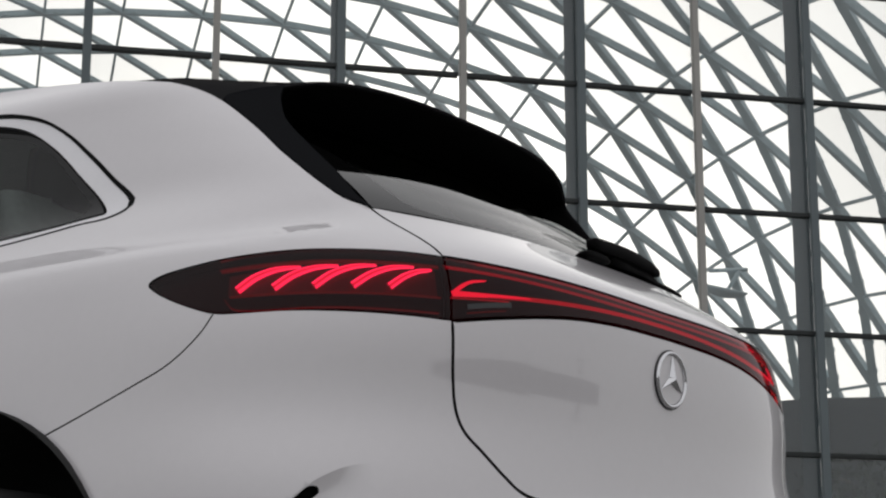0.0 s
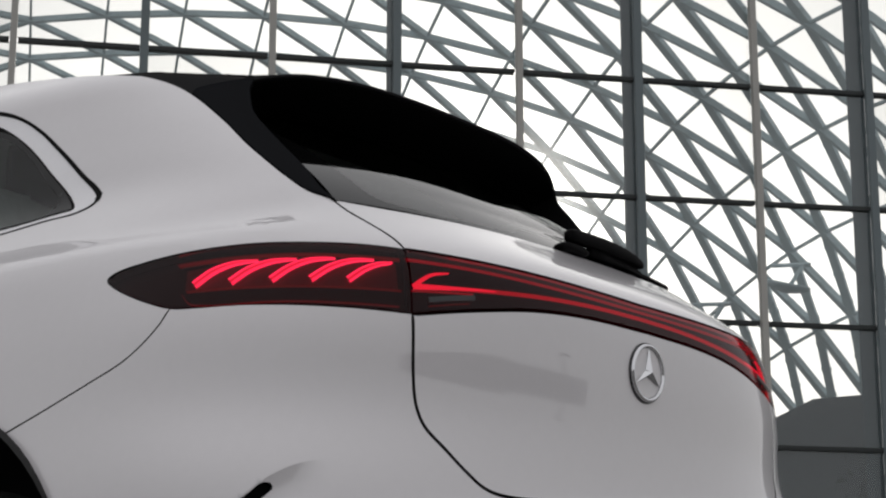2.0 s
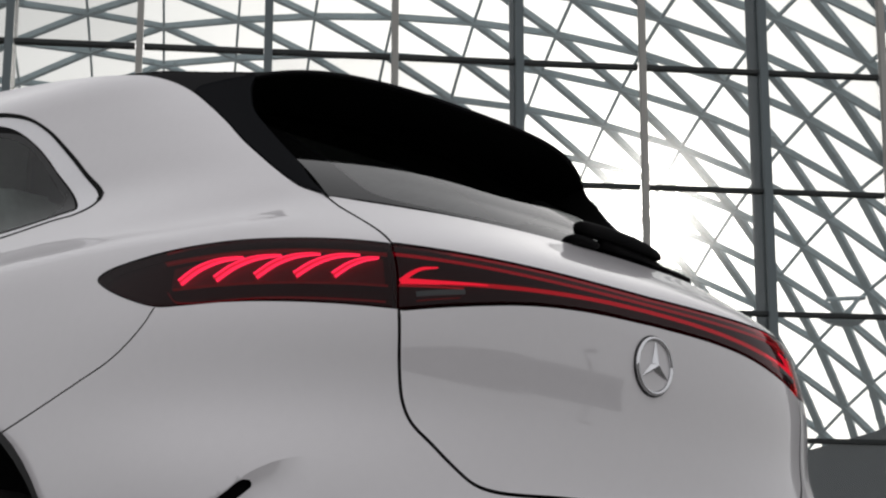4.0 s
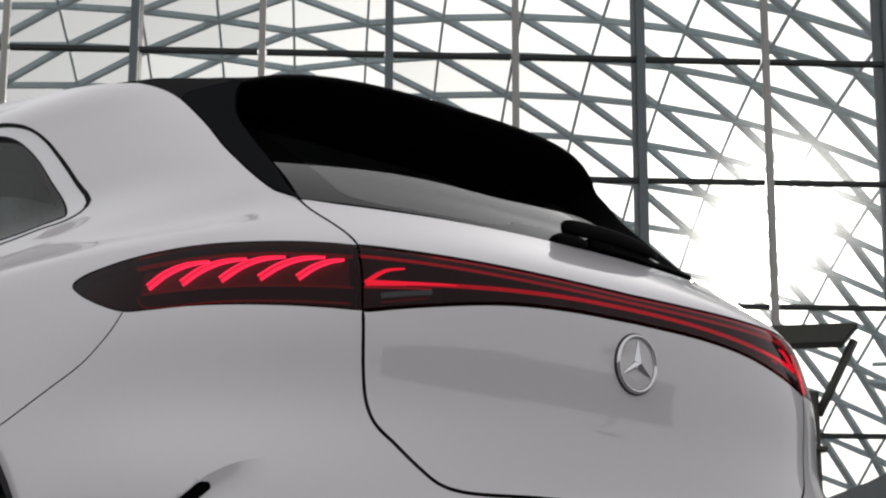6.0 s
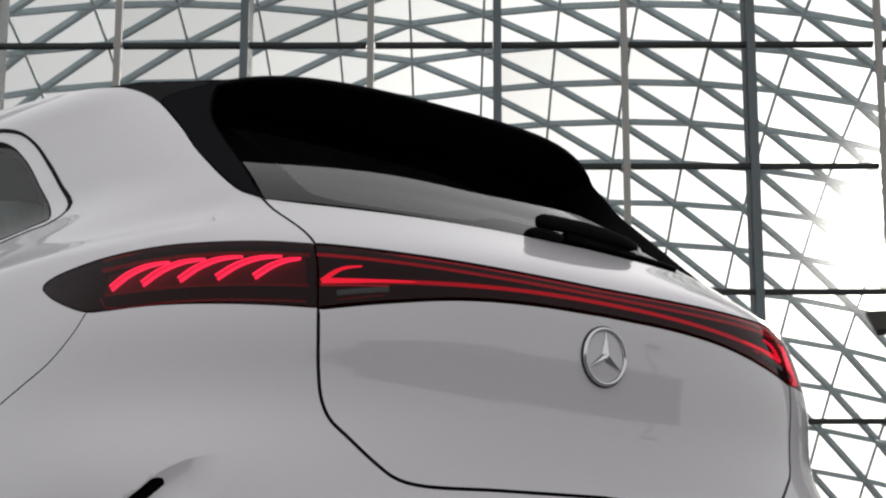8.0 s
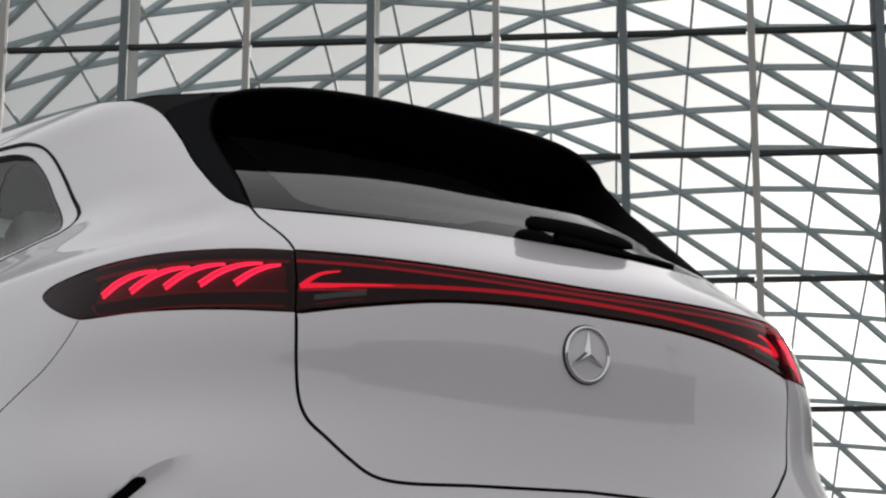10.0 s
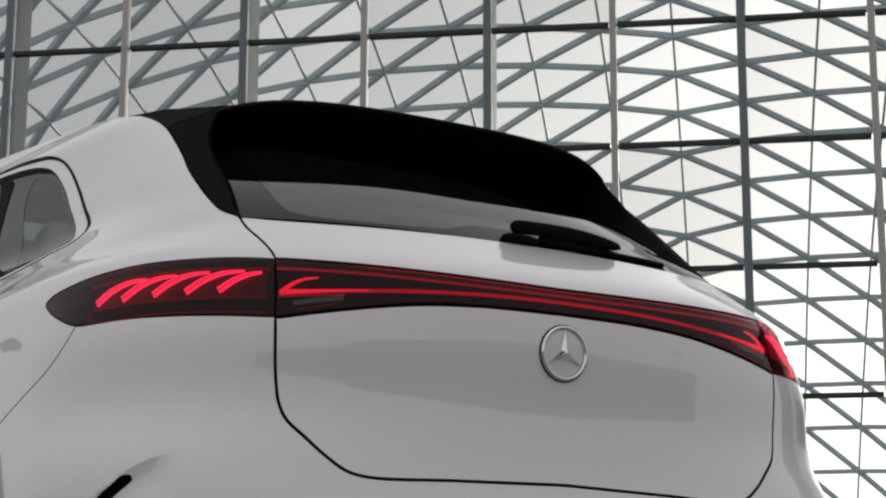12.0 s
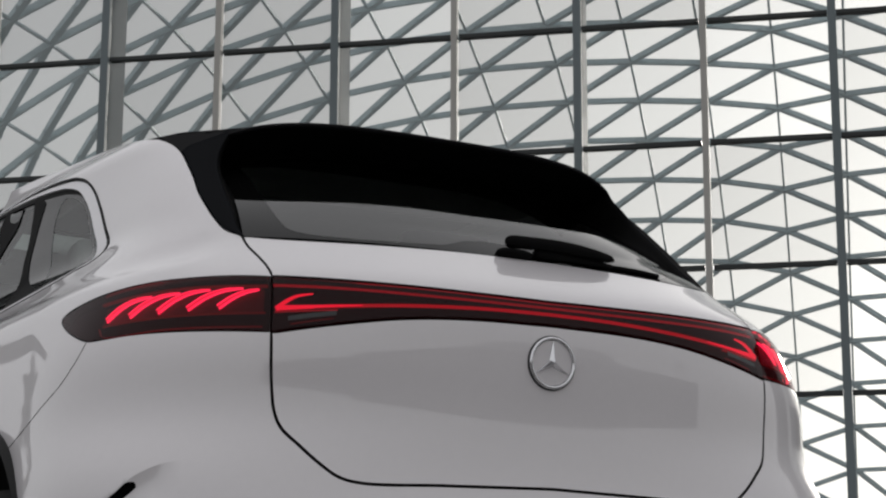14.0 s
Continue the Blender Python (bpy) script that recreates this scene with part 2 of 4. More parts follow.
def part(name, bm, mat, parent, label="", smooth=False):
    me = bpy.data.meshes.new(name)
    bm.normal_update()
    bm.to_mesh(me)
    bm.free()
    me.materials.append(mat)
    if smooth:
        me.polygons.foreach_set("use_smooth", [True] * len(me.polygons))
    ob = new(name, me)
    if parent:
        ob.parent = parent
    if label:
        tagged(ob, label)
    return ob


def thing(name, label, category, at=(0, 0, 0), group="", kind=""):
    ob = new(name)
    ob.empty_display_size = 0.3
    ob.location = at
    return tagged(ob, label, category, group, kind)


def box_bm(size, at=(0, 0, 0), turn=None, bevel=0.0):
    bm = bmesh.new()
    bmesh.ops.create_cube(bm, size=1.0)
    bmesh.ops.scale(bm, vec=size, verts=bm.verts)
    if bevel:
        bmesh.ops.bevel(bm, geom=list(bm.edges), offset=bevel, segments=2, affect="EDGES", profile=0.7)
    if turn is not None:
        bmesh.ops.transform(bm, matrix=turn, verts=bm.verts)
    bmesh.ops.translate(bm, vec=at, verts=bm.verts)
    return bm


def cubic(x, xk, yk):
    """Smooth curve through the knots."""
    xk, yk = np.asarray(xk, float), np.asarray(yk, float)
    h = np.diff(xk)
    d = np.diff(yk) / h
    m = np.concatenate([[d[0]], (d[:-1] * h[1:] + d[1:] * h[:-1]) / (h[1:] + h[:-1]), [d[-1]]])
    x = np.asarray(x, float)
    i = np.clip(np.searchsorted(xk, x) - 1, 0, len(xk) - 2)
    t = (x - xk[i]) / h[i]
    return ((2 * t**3 - 3 * t**2 + 1) * yk[i] + (t**3 - 2 * t**2 + t) * h[i] * m[i]
            + (3 * t**2 - 2 * t**3) * yk[i + 1] + (t**3 - t**2) * h[i] * m[i + 1])


def spline(points, step=0.012):
    """Points along a smooth curve through the given ones."""
    p = np.asarray(points, float)
    u = np.concatenate([[0], np.cumsum(np.sqrt(np.linalg.norm(np.diff(p, axis=0), axis=1)))])
    length = np.linalg.norm(np.diff(p, axis=0), axis=1).sum()
    t = np.linspace(0, u[-1], max(int(length / step), len(p)) + 1)
    return np.stack([cubic(t, u, p[:, j]) for j in range(p.shape[1])], -1)


def straight(points, step=0.02):
    p = np.asarray(points, float)
    out = [p[:1]]
    for a, b in zip(p[:-1], p[1:]):
        n = max(int(np.linalg.norm(b - a) / step), 1)
        out.append(a + (b - a) * (np.arange(1, n + 1) / n)[:, None])
    return np.concatenate(out)


def join(*curves):
    out = [np.asarray(curves[0], float)]
    for c in curves[1:]:
        c = np.asarray(c, float)
        out.append(c[1:] if np.linalg.norm(c[0] - out[-1][-1]) < 1e-4 else c)
    return np.concatenate(out)


def mirror(curve):
    return (np.asarray(curve) * (-1, 1))[::-1]


# ---- the car's skin: level lines from the rear corner round to the flank ----
LEVEL = (0.20, 0.45, 0.60, 0.73, 0.85, 1.02, 1.09, 1.14, 1.20, 1.25, 1.30, 1.40, 1.52, 1.60, 1.66, 1.73, 1.80)
HALF = (0.89, 0.934, 0.9467, 0.9459, 0.930, 0.911, 0.898, 0.886, 0.835, 0.776, 0.7285, 0.687, 0.6425, 0.607, 0.533, 0.496, 0.47)
REAR = (0.02, -0.055, -0.0279, 0.0017, 0.008, -0.002, -0.0036, 0.0064, 0.083, 0.160, 0.224, 0.3538, 0.5036, 0.614, 0.709, 0.816, 0.91)
DEEP = (0.62, 0.6175, 0.5648, 0.5473, 0.6024, 0.6455, 0.7245, 0.80, 0.747, 0.649, 0.558, 0.476, 0.432, 0.436, 0.445, 0.457, 0.46)
FLARE = (0.07, 0.07, 0.07, 0.07, 0.07, 0.07, 0.07, 0.07, 0.0825, 0.099, 0.1174, 0.156, 0.2133, 0.2535, 0.2827, 0.3217, 0.34)
POWER = (2.94, 2.94, 3.2355, 3.334, 2.94, 2.94, 2.94, 3.0, 3.093, 3.2435, 3.50, 3.92, 4.27, 4.44, 4.53, 4.62, 4.65)


def profile(z, values):
    """A level table read at height z, softened a little so that the sheet flows."""
    return sum(w * cubic(z + d, LEVEL, values) for d, w in ((-0.028, 0.12), (-0.014, 0.23), (0, 0.30), (0.014, 0.23), (0.028, 0.12)))


def scoop_edge(s):
    """The crease over the bumper slot: its height on the skin."""
    return cubic(-np.abs(s), (-1.156, -1.036, -0.972, -0.944, -0.914, -0.878, -0.846, -0.8185, -0.775), (0.56, 0.655, 0.696, 0.712, 0.7275, 0.7435, 0.755, 0.7615, 0.767))


def skin(s, z):
    """A point of the body: s runs round the tail from its middle (0) to the flanks, z is the height."""
    s, z = np.asarray(s, float), np.asarray(z, float)
    a, y0, b = profile(z, HALF), profile(z, REAR), profile(z, DEEP)
    q = np.clip(s, -np.pi / 2, np.pi / 2)
    p = profile(z, POWER)
    r = (np.abs(np.sin(q)) ** p + np.abs(np.cos(q)) ** p) ** (-1 / p)
    x = a * r * np.sin(q)
    y = y0 + b * (1 - r * np.cos(q)) + np.maximum(np.abs(s) - np.pi / 2, 0) * b
    x = x * (1 + profile(z, FLARE) * np.tanh(0.6 * (y - 0.7 + np.sqrt((y - 0.7) ** 2 + 0.012))) / 1.2)
    under = np.maximum(scoop_edge(s) - z, 0) / 0.045
    scoop = 0.0215 * under * np.exp(-under ** 2 / 2) * np.clip((np.abs(s) - 0.785) / 0.06, 0, 1) * np.clip((1.16 - np.abs(s)) / 0.08, 0, 1)
    fold = z - np.interp(-np.abs(s), (-1.9, -1.5, -1.23, -1.05, -0.877, -0.82, -0.76), (1.165, 1.160, 1.155, 1.157, 1.176, 1.188, 1.196))
    swell = (0.0065 * np.exp(-(fold / 0.020) ** 2) - 0.0140 * np.exp(-((fold - 0.046) / 0.036) ** 2)) * np.clip((np.abs(s) - 0.75) / 0.10, 0, 1)
    return np.stack([x - np.sign(s) * (scoop - swell) * 0.6, y + (scoop - swell) * 0.8, z + 0 * s], -1)


def skin_normal(s, z):
    h = 1e-4
    n = np.cross(skin(s + h, z) - skin(s - h, z), skin(s, z + h) - skin(s, z - h))
    return n / np.linalg.norm(n, axis=-1, keepdims=True)


def s_at(z, y):
    """Where the flank at height z reaches back to y (left side)."""
    b = profile(z, DEEP)
    return -(np.pi / 2 + (y - profile(z, REAR) - b) / b)


def inside(poly, pts):
    x, y = pts[:, 0], pts[:, 1]
    hit = np.zeros(len(pts), bool)
    a = np.roll(poly, 1, 0)
    for (x0, y0), (x1, y1) in zip(a, poly):
        if y0 != y1:
            cross = ((y0 > y) != (y1 > y)) & (x < (x1 - x0) * (y - y0) / (y1 - y0) + x0)
            hit ^= cross
    return hit


def clearance(poly, pts):
    d = np.full(len(pts), 1e9)
    a = np.roll(poly, 1, 0)
    for p, q in zip(a, poly):
        v = q - p
        t = np.clip(((pts - p) @ v) / max(v @ v, 1e-12), 0, 1)
        d = np.minimum(d, np.linalg.norm(pts - p - t[:, None] * v, axis=1))
    return d


def clean(poly):
    poly = np.asarray(poly, float)
    keep = np.linalg.norm(poly - np.roll(poly, 1, 0), axis=1) > 1e-5
    poly = poly[keep]
    area = np.sum(poly[:, 0] * np.roll(poly[:, 1], -1) - np.roll(poly[:, 0], -1) * poly[:, 1])
    return poly if area > 0 else poly[::-1]


def shrink(poly, by):
    """The outline moved inwards by a gap's half width."""
    d = np.roll(poly, -1, 0) - np.roll(poly, 1, 0)
    n = np.stack([-d[:, 1], d[:, 0]], -1)
    return poly + by * n / np.maximum(np.linalg.norm(n, axis=1, keepdims=True), 1e-9)


def panel(name, outline, mat, parent, label="", holes=(), gap=0.002, sink=0.0, lip=0.024, step=(0.022, 0.016), surface=None, normal=None, extra=None):
    """A sheet of the skin inside an outline in (s, z), with turned-in edges along it."""
    surface, normal = surface or skin, normal or skin_normal
    rings = [shrink(clean(outline), gap)] + [shrink(clean(h), -gap) for h in holes]
    allp = np.concatenate(rings)
    lo, hi = rings[0].min(0), rings[0].max(0)
    g = np.stack(np.meshgrid(np.arange(lo[0], hi[0], step[0]), np.arange(lo[1], hi[1], step[1])), -1).reshape(-1, 2)
    g[:, 0] += (np.round((g[:, 1] - lo[1]) / step[1]) % 2) * step[0] / 2
    ok = inside(rings[0], g)
    for r in rings[1:]:
        ok &= ~inside(r, g)
    g = g[ok]
    for r in rings:
        g = g[clearance(r, g) > 0.45 * min(step)]
    if extra is not None:
        near = np.linalg.norm(g[:, None] - extra[None], axis=2).min(1)
        g = np.concatenate([g[near > 0.0055], extra])
    edges, at = [], 0
    for r in rings:
        edges += [(at + i, at + (i + 1) % len(r)) for i in range(len(r))]
        at += len(r)
    pts = [Vector(p) for p in np.concatenate([allp, g])]
    vs, _, tris, *_ = delaunay_2d_cdt(pts, edges, [], 0, 1e-7)
    q = np.array([tuple(v) for v in vs])
    tris = np.array([t for t in tris if len(t) == 3])
    mid = q[tris].mean(1)
    ok = inside(rings[0], mid)
    for r in rings[1:]:
        ok &= ~inside(r, mid)
    tris = tris[ok]
    a, b, c = q[tris[:, 0]], q[tris[:, 1]], q[tris[:, 2]]
    turn = (b[:, 0] - a[:, 0]) * (c[:, 1] - a[:, 1]) - (c[:, 0] - a[:, 0]) * (b[:, 1] - a[:, 1])
    tris[turn < 0] = tris[turn < 0][:, ::-1]
    n = normal(q[:, 0], q[:, 1])
    p = surface(q[:, 0], q[:, 1]) - n * sink
    verts, norms, faces = list(p), list(n), [tuple(t) for t in tris]
    for k, r in enumerate(rings):
        rn = normal(r[:, 0], r[:, 1])
        rp = surface(r[:, 0], r[:, 1]) - rn * sink
        side = np.cross(np.roll(rp, -1, 0) - np.roll(rp, 1, 0), rn) * (1 if k == 0 else -1)
        side /= np.maximum(np.linalg.norm(side, axis=1, keepdims=True), 1e-9)
        base, m = len(verts), len(r)
        verts += list(rp) + list(rp - rn * lip)
        norms += list(side) * 2
        for i in range(m):
            j = (i + 1) % m
            f = (base + i, base + m + i, base + m + j, base + j)
            faces.append(f if k == 0 else f[::-1])
    ob = link_mesh(name, verts, faces, mat, parent, label, normals=norms)
    if mat is PAINT:
        # the turned-in edges are coloured dark, in place of the shade in the joint
        ob.data.materials.append(GAP)
        ob.data.polygons.foreach_set("material_index", [0] * len(tris) + [1] * (len(faces) - len(tris)))
    return ob


def loft(rows, close=False):
    """Faces of a grid of rows of points."""
    rows = np.asarray(rows)
    r, c = rows.shape[:2]
    verts = rows.reshape(-1, 3)
    faces = [(i * c + j, i * c + (j + 1) % c, (i + 1) * c + (j + 1) % c, (i + 1) * c + j)
             for i in range(r - 1) for j in range(c if close else c - 1)]
    return verts, faces


def tube(name, points, radius, mat, parent, label="", sides=8, flat=1.0, up=(0, 0, 1)):
    """A rod along a line; radius may change along it, flat squashes it along up."""
    p = np.asarray(points, float)
    rad = np.broadcast_to(np.asarray(radius, float), (len(p),))
    d = np.gradient(p, axis=0)
    d /= np.linalg.norm(d, axis=1, keepdims=True)
    u = np.asarray(up, float)
    x = np.cross(d, u)
    x /= np.maximum(np.linalg.norm(x, axis=1, keepdims=True), 1e-9)
    y = np.cross(x, d)
    ang = np.arange(sides) * 2 * np.pi / sides
    rows = p[:, None] + rad[:, None, None] * (np.cos(ang)[None, :, None] * x[:, None] + flat * np.sin(ang)[None, :, None] * y[:, None])
    v, f = loft(rows, True)
    v = list(v)
    n = len(v)
    f += [tuple(range(sides))[::-1], tuple(range(n - sides, n))]
    return link_mesh(name, v, f, mat, parent, label, smooth=True)


def ribbon(name, line, half, mat, parent, sink, label="", thick=0.004):
    """A raised strip on the skin along a line in (s, z), half its width to each side."""
    p = np.asarray(line, float)
    w = np.broadcast_to(np.asarray(half, float), (len(p),))
    d = np.gradient(p, axis=0)
    n = np.stack([-d[:, 1], d[:, 0]], -1)
    n /= np.maximum(np.linalg.norm(n, axis=1, keepdims=True), 1e-9)
    rows = []
    for k, depth in ((-1, sink + thick), (-1, sink), (1, sink), (1, sink + thick)):
        q = p + k * w[:, None] * n
        rows.append(skin(q[:, 0], q[:, 1]) - skin_normal(q[:, 0], q[:, 1]) * depth)
    v, f = loft(rows)
    return link_mesh(name, v, [t[::-1] for t in f], mat, parent, label)


# ---- outlines on the skin, in (s, z) ----
GATE_UP = spline([(-0.7365, 1.2615), (-0.7125, 1.231), (-0.681, 1.1995), (-0.660, 1.174), (-0.6495, 1.1555), (-0.644, 1.1415)])
GATE_LAMP = straight([(-0.644, 1.1415), (-0.640, 1.0236)])
GATE_LOW = spline([(-0.640, 1.0236), (-0.6293, 0.9194), (-0.6173, 0.8643), (-0.599, 0.832), (-0.5608, 0.800), (-0.5143, 0.7625), (-0.4774, 0.7385), (-0.4328, 0.7285), (-0.257, 0.732), (0, 0.738)])
LAMP_TOP_OUT = spline([(-0.644, 1.1415), (-0.724, 1.144), (-0.826, 1.143), (-0.923, 1.140), (-1.057, 1.1287), (-1.150, 1.1173), (-1.224, 1.1068), (-1.258, 1.0988), (-1.274, 1.0925), (-1.280, 1.0860)])
LAMP_LOW_OUT = spline([(-0.640, 1.0236), (-0.760, 1.0250), (-0.973, 1.0250), (-1.081, 1.0226), (-1.143, 1.0250), (-1.209, 1.0434), (-1.256, 1.0640), (-1.273, 1.0765), (-1.280, 1.0860)])
LAMP_TOP_MID = spline([(-0.644, 1.1415), (-0.485, 1.1368), (-0.245, 1.1325), (0, 1.130)])
LAMP_LOW_MID = spline([(-0.640, 1.0236), (-0.511, 1.0453), (-0.362, 1.0662), (-0.212, 1.0762), (0, 1.0795)])
FEND = int(np.argmin(np.linalg.norm(LAMP_LOW_OUT - (-1.138, 1.0245), axis=1)))
FENDER_LINE = spline([LAMP_LOW_OUT[FEND], (-1.185, 0.990), (-1.272, 0.943), (-1.39, 0.910), (-1.56, 0.874), (-1.735, 0.842)])
GLASS_SILL = spline([(-0.7365, 1.2615), (-0.65, 1.2535), (-0.55, 1.2506), (-0.45, 1.2517), (-0.30, 1.2558), (-0.15, 1.260), (0, 1.2614)])

ARCH_Y, ARCH_Z, ARCH_R = 0.965, 0.42, 0.495


def arch(a0, a1, n):
    a = np.radians(np.linspace(a0, a1, n))
    y, z = ARCH_Y + ARCH_R * np.cos(a), ARCH_Z + ARCH_R * np.sin(a)
    s = np.full(n, -1.5)
    for _ in range(40):
        h = 1e-4
        f = skin(s, z)[:, 1] - y
        s = s - f / ((skin(s + h, z)[:, 1] - skin(s - h, z)[:, 1]) / (2 * h))
    return np.stack([s, z], -1)


JOINT = math.degrees(math.atan2(0.842 - ARCH_Z, float(skin(-1.735, 0.842)[1]) - ARCH_Y))
ARCH_UP = arch(JOINT, 10, 40)
ARCH_LOW = arch(JOINT, 195, 18)
PILLAR = spline([(-0.985, 1.5915), (-0.938, 1.5715), (-0.910, 1.5515), (-0.8943, 1.5286), (-0.8785, 1.482), (-0.866, 1.4381), (-0.8595, 1.3934), (-0.849, 1.358), (-0.832, 1.3225), (-0.7886, 1.281), (-0.7365, 1.2615)])
FRONT_Y = 1.95
front_z = np.linspace(1.738, 0.30, 40)
FRONT = np.stack([s_at(front_z, FRONT_Y), front_z], -1)
ROOF_EDGE = spline([(-0.985, 1.5915), (-1.20, 1.627), (-1.4665, 1.657), (-2.14, 1.6925), (-2.80, 1.728), FRONT[0]], 0.04)

WINDOW_LOW = spline([(-1.466, 1.318), (-1.472, 1.299), (-1.5207, 1.2838), (-1.6436, 1.2785), (-1.7641, 1.2688), (-1.8811, 1.2605), (-1.9896, 1.2545), (-2.18, 1.246), (-2.60, 1.236), (-3.15, 1.232)])
WINDOW_TOP = spline([(-1.466, 1.318), (-1.490, 1.335), (-1.5357, 1.3657), (-1.5811, 1.4076), (-1.6333, 1.4534), (-1.6778, 1.5007), (-1.7276, 1.541), (-1.8229, 1.5673), (-1.9691, 1.5815), (-2.1354, 1.5923), (-2.3092, 1.6014), (-2.80, 1.622), (-3.15, 1.632)])
WINDOW = join(WINDOW_LOW, WINDOW_TOP[::-1])[:-1]
TRIM_LOW = spline([(-1.565, 1.298), (-1.66, 1.2935), (-1.784, 1.2855), (-1.9386, 1.279), (-2.095, 1.271), (-2.2483, 1.265), (-2.60, 1.257), (-3.12, 1.252)])
TRIM_TOP = spline([(-1.565, 1.298), (-1.627, 1.3336), (-1.692, 1.3833), (-1.7525, 1.4369), (-1.806, 1.4826), (-1.8688, 1.5259), (-1.9787, 1.551), (-2.1587, 1.567), (-2.3427, 1.577), (-2.80, 1.596), (-3.12, 1.606)])
TRIM_HOLE = join(TRIM_LOW, TRIM_TOP[::-1])[:-1]


# ---- the car ----
car = thing("car", "pearl white electric SUV with lit red tail lamps, parked", "car")

side_outline = join(GATE_UP, LAMP_TOP_OUT, LAMP_LOW_OUT[FEND:][::-1], FENDER_LINE, ARCH_UP,
                    straight([ARCH_UP[-1], (s_at(np.array(0.42), FRONT_Y), 0.30)]), FRONT[::-1], ROOF_EDGE[::-1], PILLAR)[:-1]
bumper_half = join(GATE_LOW[::-1], LAMP_LOW_OUT[:FEND + 1], FENDER_LINE, ARCH_LOW)
bumper_outline = join(bumper_half, straight([ARCH_LOW[-1], ARCH_LOW[-1] * (-1, 1)], 0.05), mirror(bumper_half))[:-1]
gate_half = join(LAMP_LOW_MID[::-1], GATE_LOW)
gate_outline = join(gate_half, mirror(gate_half))[:-1]
deck_half = join(GLASS_SILL[::-1], GATE_UP, LAMP_TOP_MID)
deck_outline = join(deck_half, mirror(deck_half))[:-1]
lamp_half = join(LAMP_TOP_MID[::-1], GATE_LAMP, LAMP_LOW_MID)
lamp_outline = join(lamp_half, mirror(lamp_half))[:-1]
outer_lamp = join(GATE_LAMP, LAMP_LOW_OUT, LAMP_TOP_OUT[::-1])[:-1]

for flank in (1, -1):
    flip = np.array((flank, 1))
    panel("side_panel", side_outline * flip, PAINT, car, holes=[WINDOW * flip], gap=0.0016, step=(0.03, 0.018))
    surround = panel("window_surround", WINDOW * flip, SILVER, car, "white window surround with dark seal", holes=[TRIM_HOLE * flip], gap=0.003, sink=0.0012, step=(0.03, 0.014))
    loop = np.roll(WINDOW, -len(WINDOW_LOW), axis=0)
    turn = np.abs(np.gradient(loop, axis=0))
    fat = np.where(np.arange(len(loop)) > len(loop) - len(WINDOW_LOW) + 3, 0.0016, 0.0055) + 0.009 * turn[:, 1] / (turn.sum(1) + 1e-9)
    ribbon("window_seal", loop * flip, fat, MATT_BLACK, surround, -0.0008, "black rubber seal", thick=0.01)
    pane = panel("side_window", TRIM_HOLE * flip, DARK_GLASS, car, "tinted rear side window", gap=0.001, sink=0.0045, step=(0.04, 0.03), lip=0.004)
    inner = shrink(clean(TRIM_HOLE), 0.006)
    inner[:, 1] -= 0.012 * np.clip((inner[:, 1] - 1.50) / 0.04, 0, 1)
    inner = inner * flip
    panel("window_frame", TRIM_HOLE * flip, MATT_BLACK, pane, "black window frame", holes=[inner], gap=0.0005, sink=0.0028, step=(0.03, 0.02), lip=0.004)
    clear = spline([(-2.15, 1.512), (-2.055, 1.525), (-1.93, 1.506), (-1.838, 1.468), (-1.728, 1.365), (-1.678, 1.322), (-1.715, 1.303), (-1.90, 1.294), (-2.05, 1.297), (-2.155, 1.318), (-2.228, 1.393), (-2.243, 1.46), (-2.15, 1.512)], 0.02)[:-1]
    post = spline([(-2.327, 1.567), (-2.456, 1.518), (-2.525, 1.469), (-2.548, 1.422), (-2.545, 1.375), (-2.499, 1.327), (-2.106, 1.256)], 0.015)
    rear = join(TRIM_LOW[TRIM_LOW[:, 0] > -2.08], post[::-1][1:-1], TRIM_TOP[TRIM_TOP[:, 0] > -2.30][::-1])[:-1]
    panel("printed_border", rear * flip, SIDE_BORDER, pane, "dark printed border of the quarter glass", holes=[clear * flip], gap=0.002, sink=0.0036, step=(0.03, 0.02), lip=0.001)
    for line in (post - (0.048, -0.003), post):
        ribbon("window_divider", line * flip, 0.022, MATT_BLACK, pane, 0.002, "black window divider", thick=0.02)
    ribbon("window_divider", spline([(-2.66, 1.606), (-2.83, 1.556), (-2.99, 1.525), (-3.10, 1.497), (-3.15, 1.481)]) * flip, 0.042, MATT_BLACK, pane, 0.002, "black slanting door frame", thick=0.02)
    lamp = panel("tail_lamp", outer_lamp * flip, LENS, car, "smoked red tail lamp with slanted glowing elements", gap=0.002, step=(0.016, 0.01), lip=0.02)
    panel("housing", outer_lamp * flip, HOUSING, lamp, "", gap=0.003, sink=0.02, step=(0.03, 0.02), lip=0.02)
    for (s0, z0), (s1, z1) in (((-1.073, 1.0668), (-0.943, 1.1068)), ((-0.992, 1.0693), (-0.870, 1.1094)), ((-0.908, 1.0722), (-0.798, 1.1131)),
                               ((-0.831, 1.0744), (-0.726, 1.1146)), ((-0.759, 1.0756), (-0.674, 1.1121))):
        z0, z1 = z0 + 0.0035, z1 + 0.0045
        line = spline([(s0, z0), (s0 * 0.62 + s1 * 0.38, z0 + (z1 - z0) * 0.56), (s0 * 0.25 + s1 * 0.75, z0 + (z1 - z0) * 0.90), (s1, z1), (s1 + (0.022 if s1 < -0.7 else 0.004), z1 + 0.0012)], 0.004)
        u = np.linspace(0, 1, len(line))
        wide = 0.0060 * (1 - 0.78 * u ** 1.5)
        element = ribbon("light_element", line * flip, wide, RED_CORE, lamp, 0.008, "glowing red light element")
        d = np.gradient(line, axis=0)
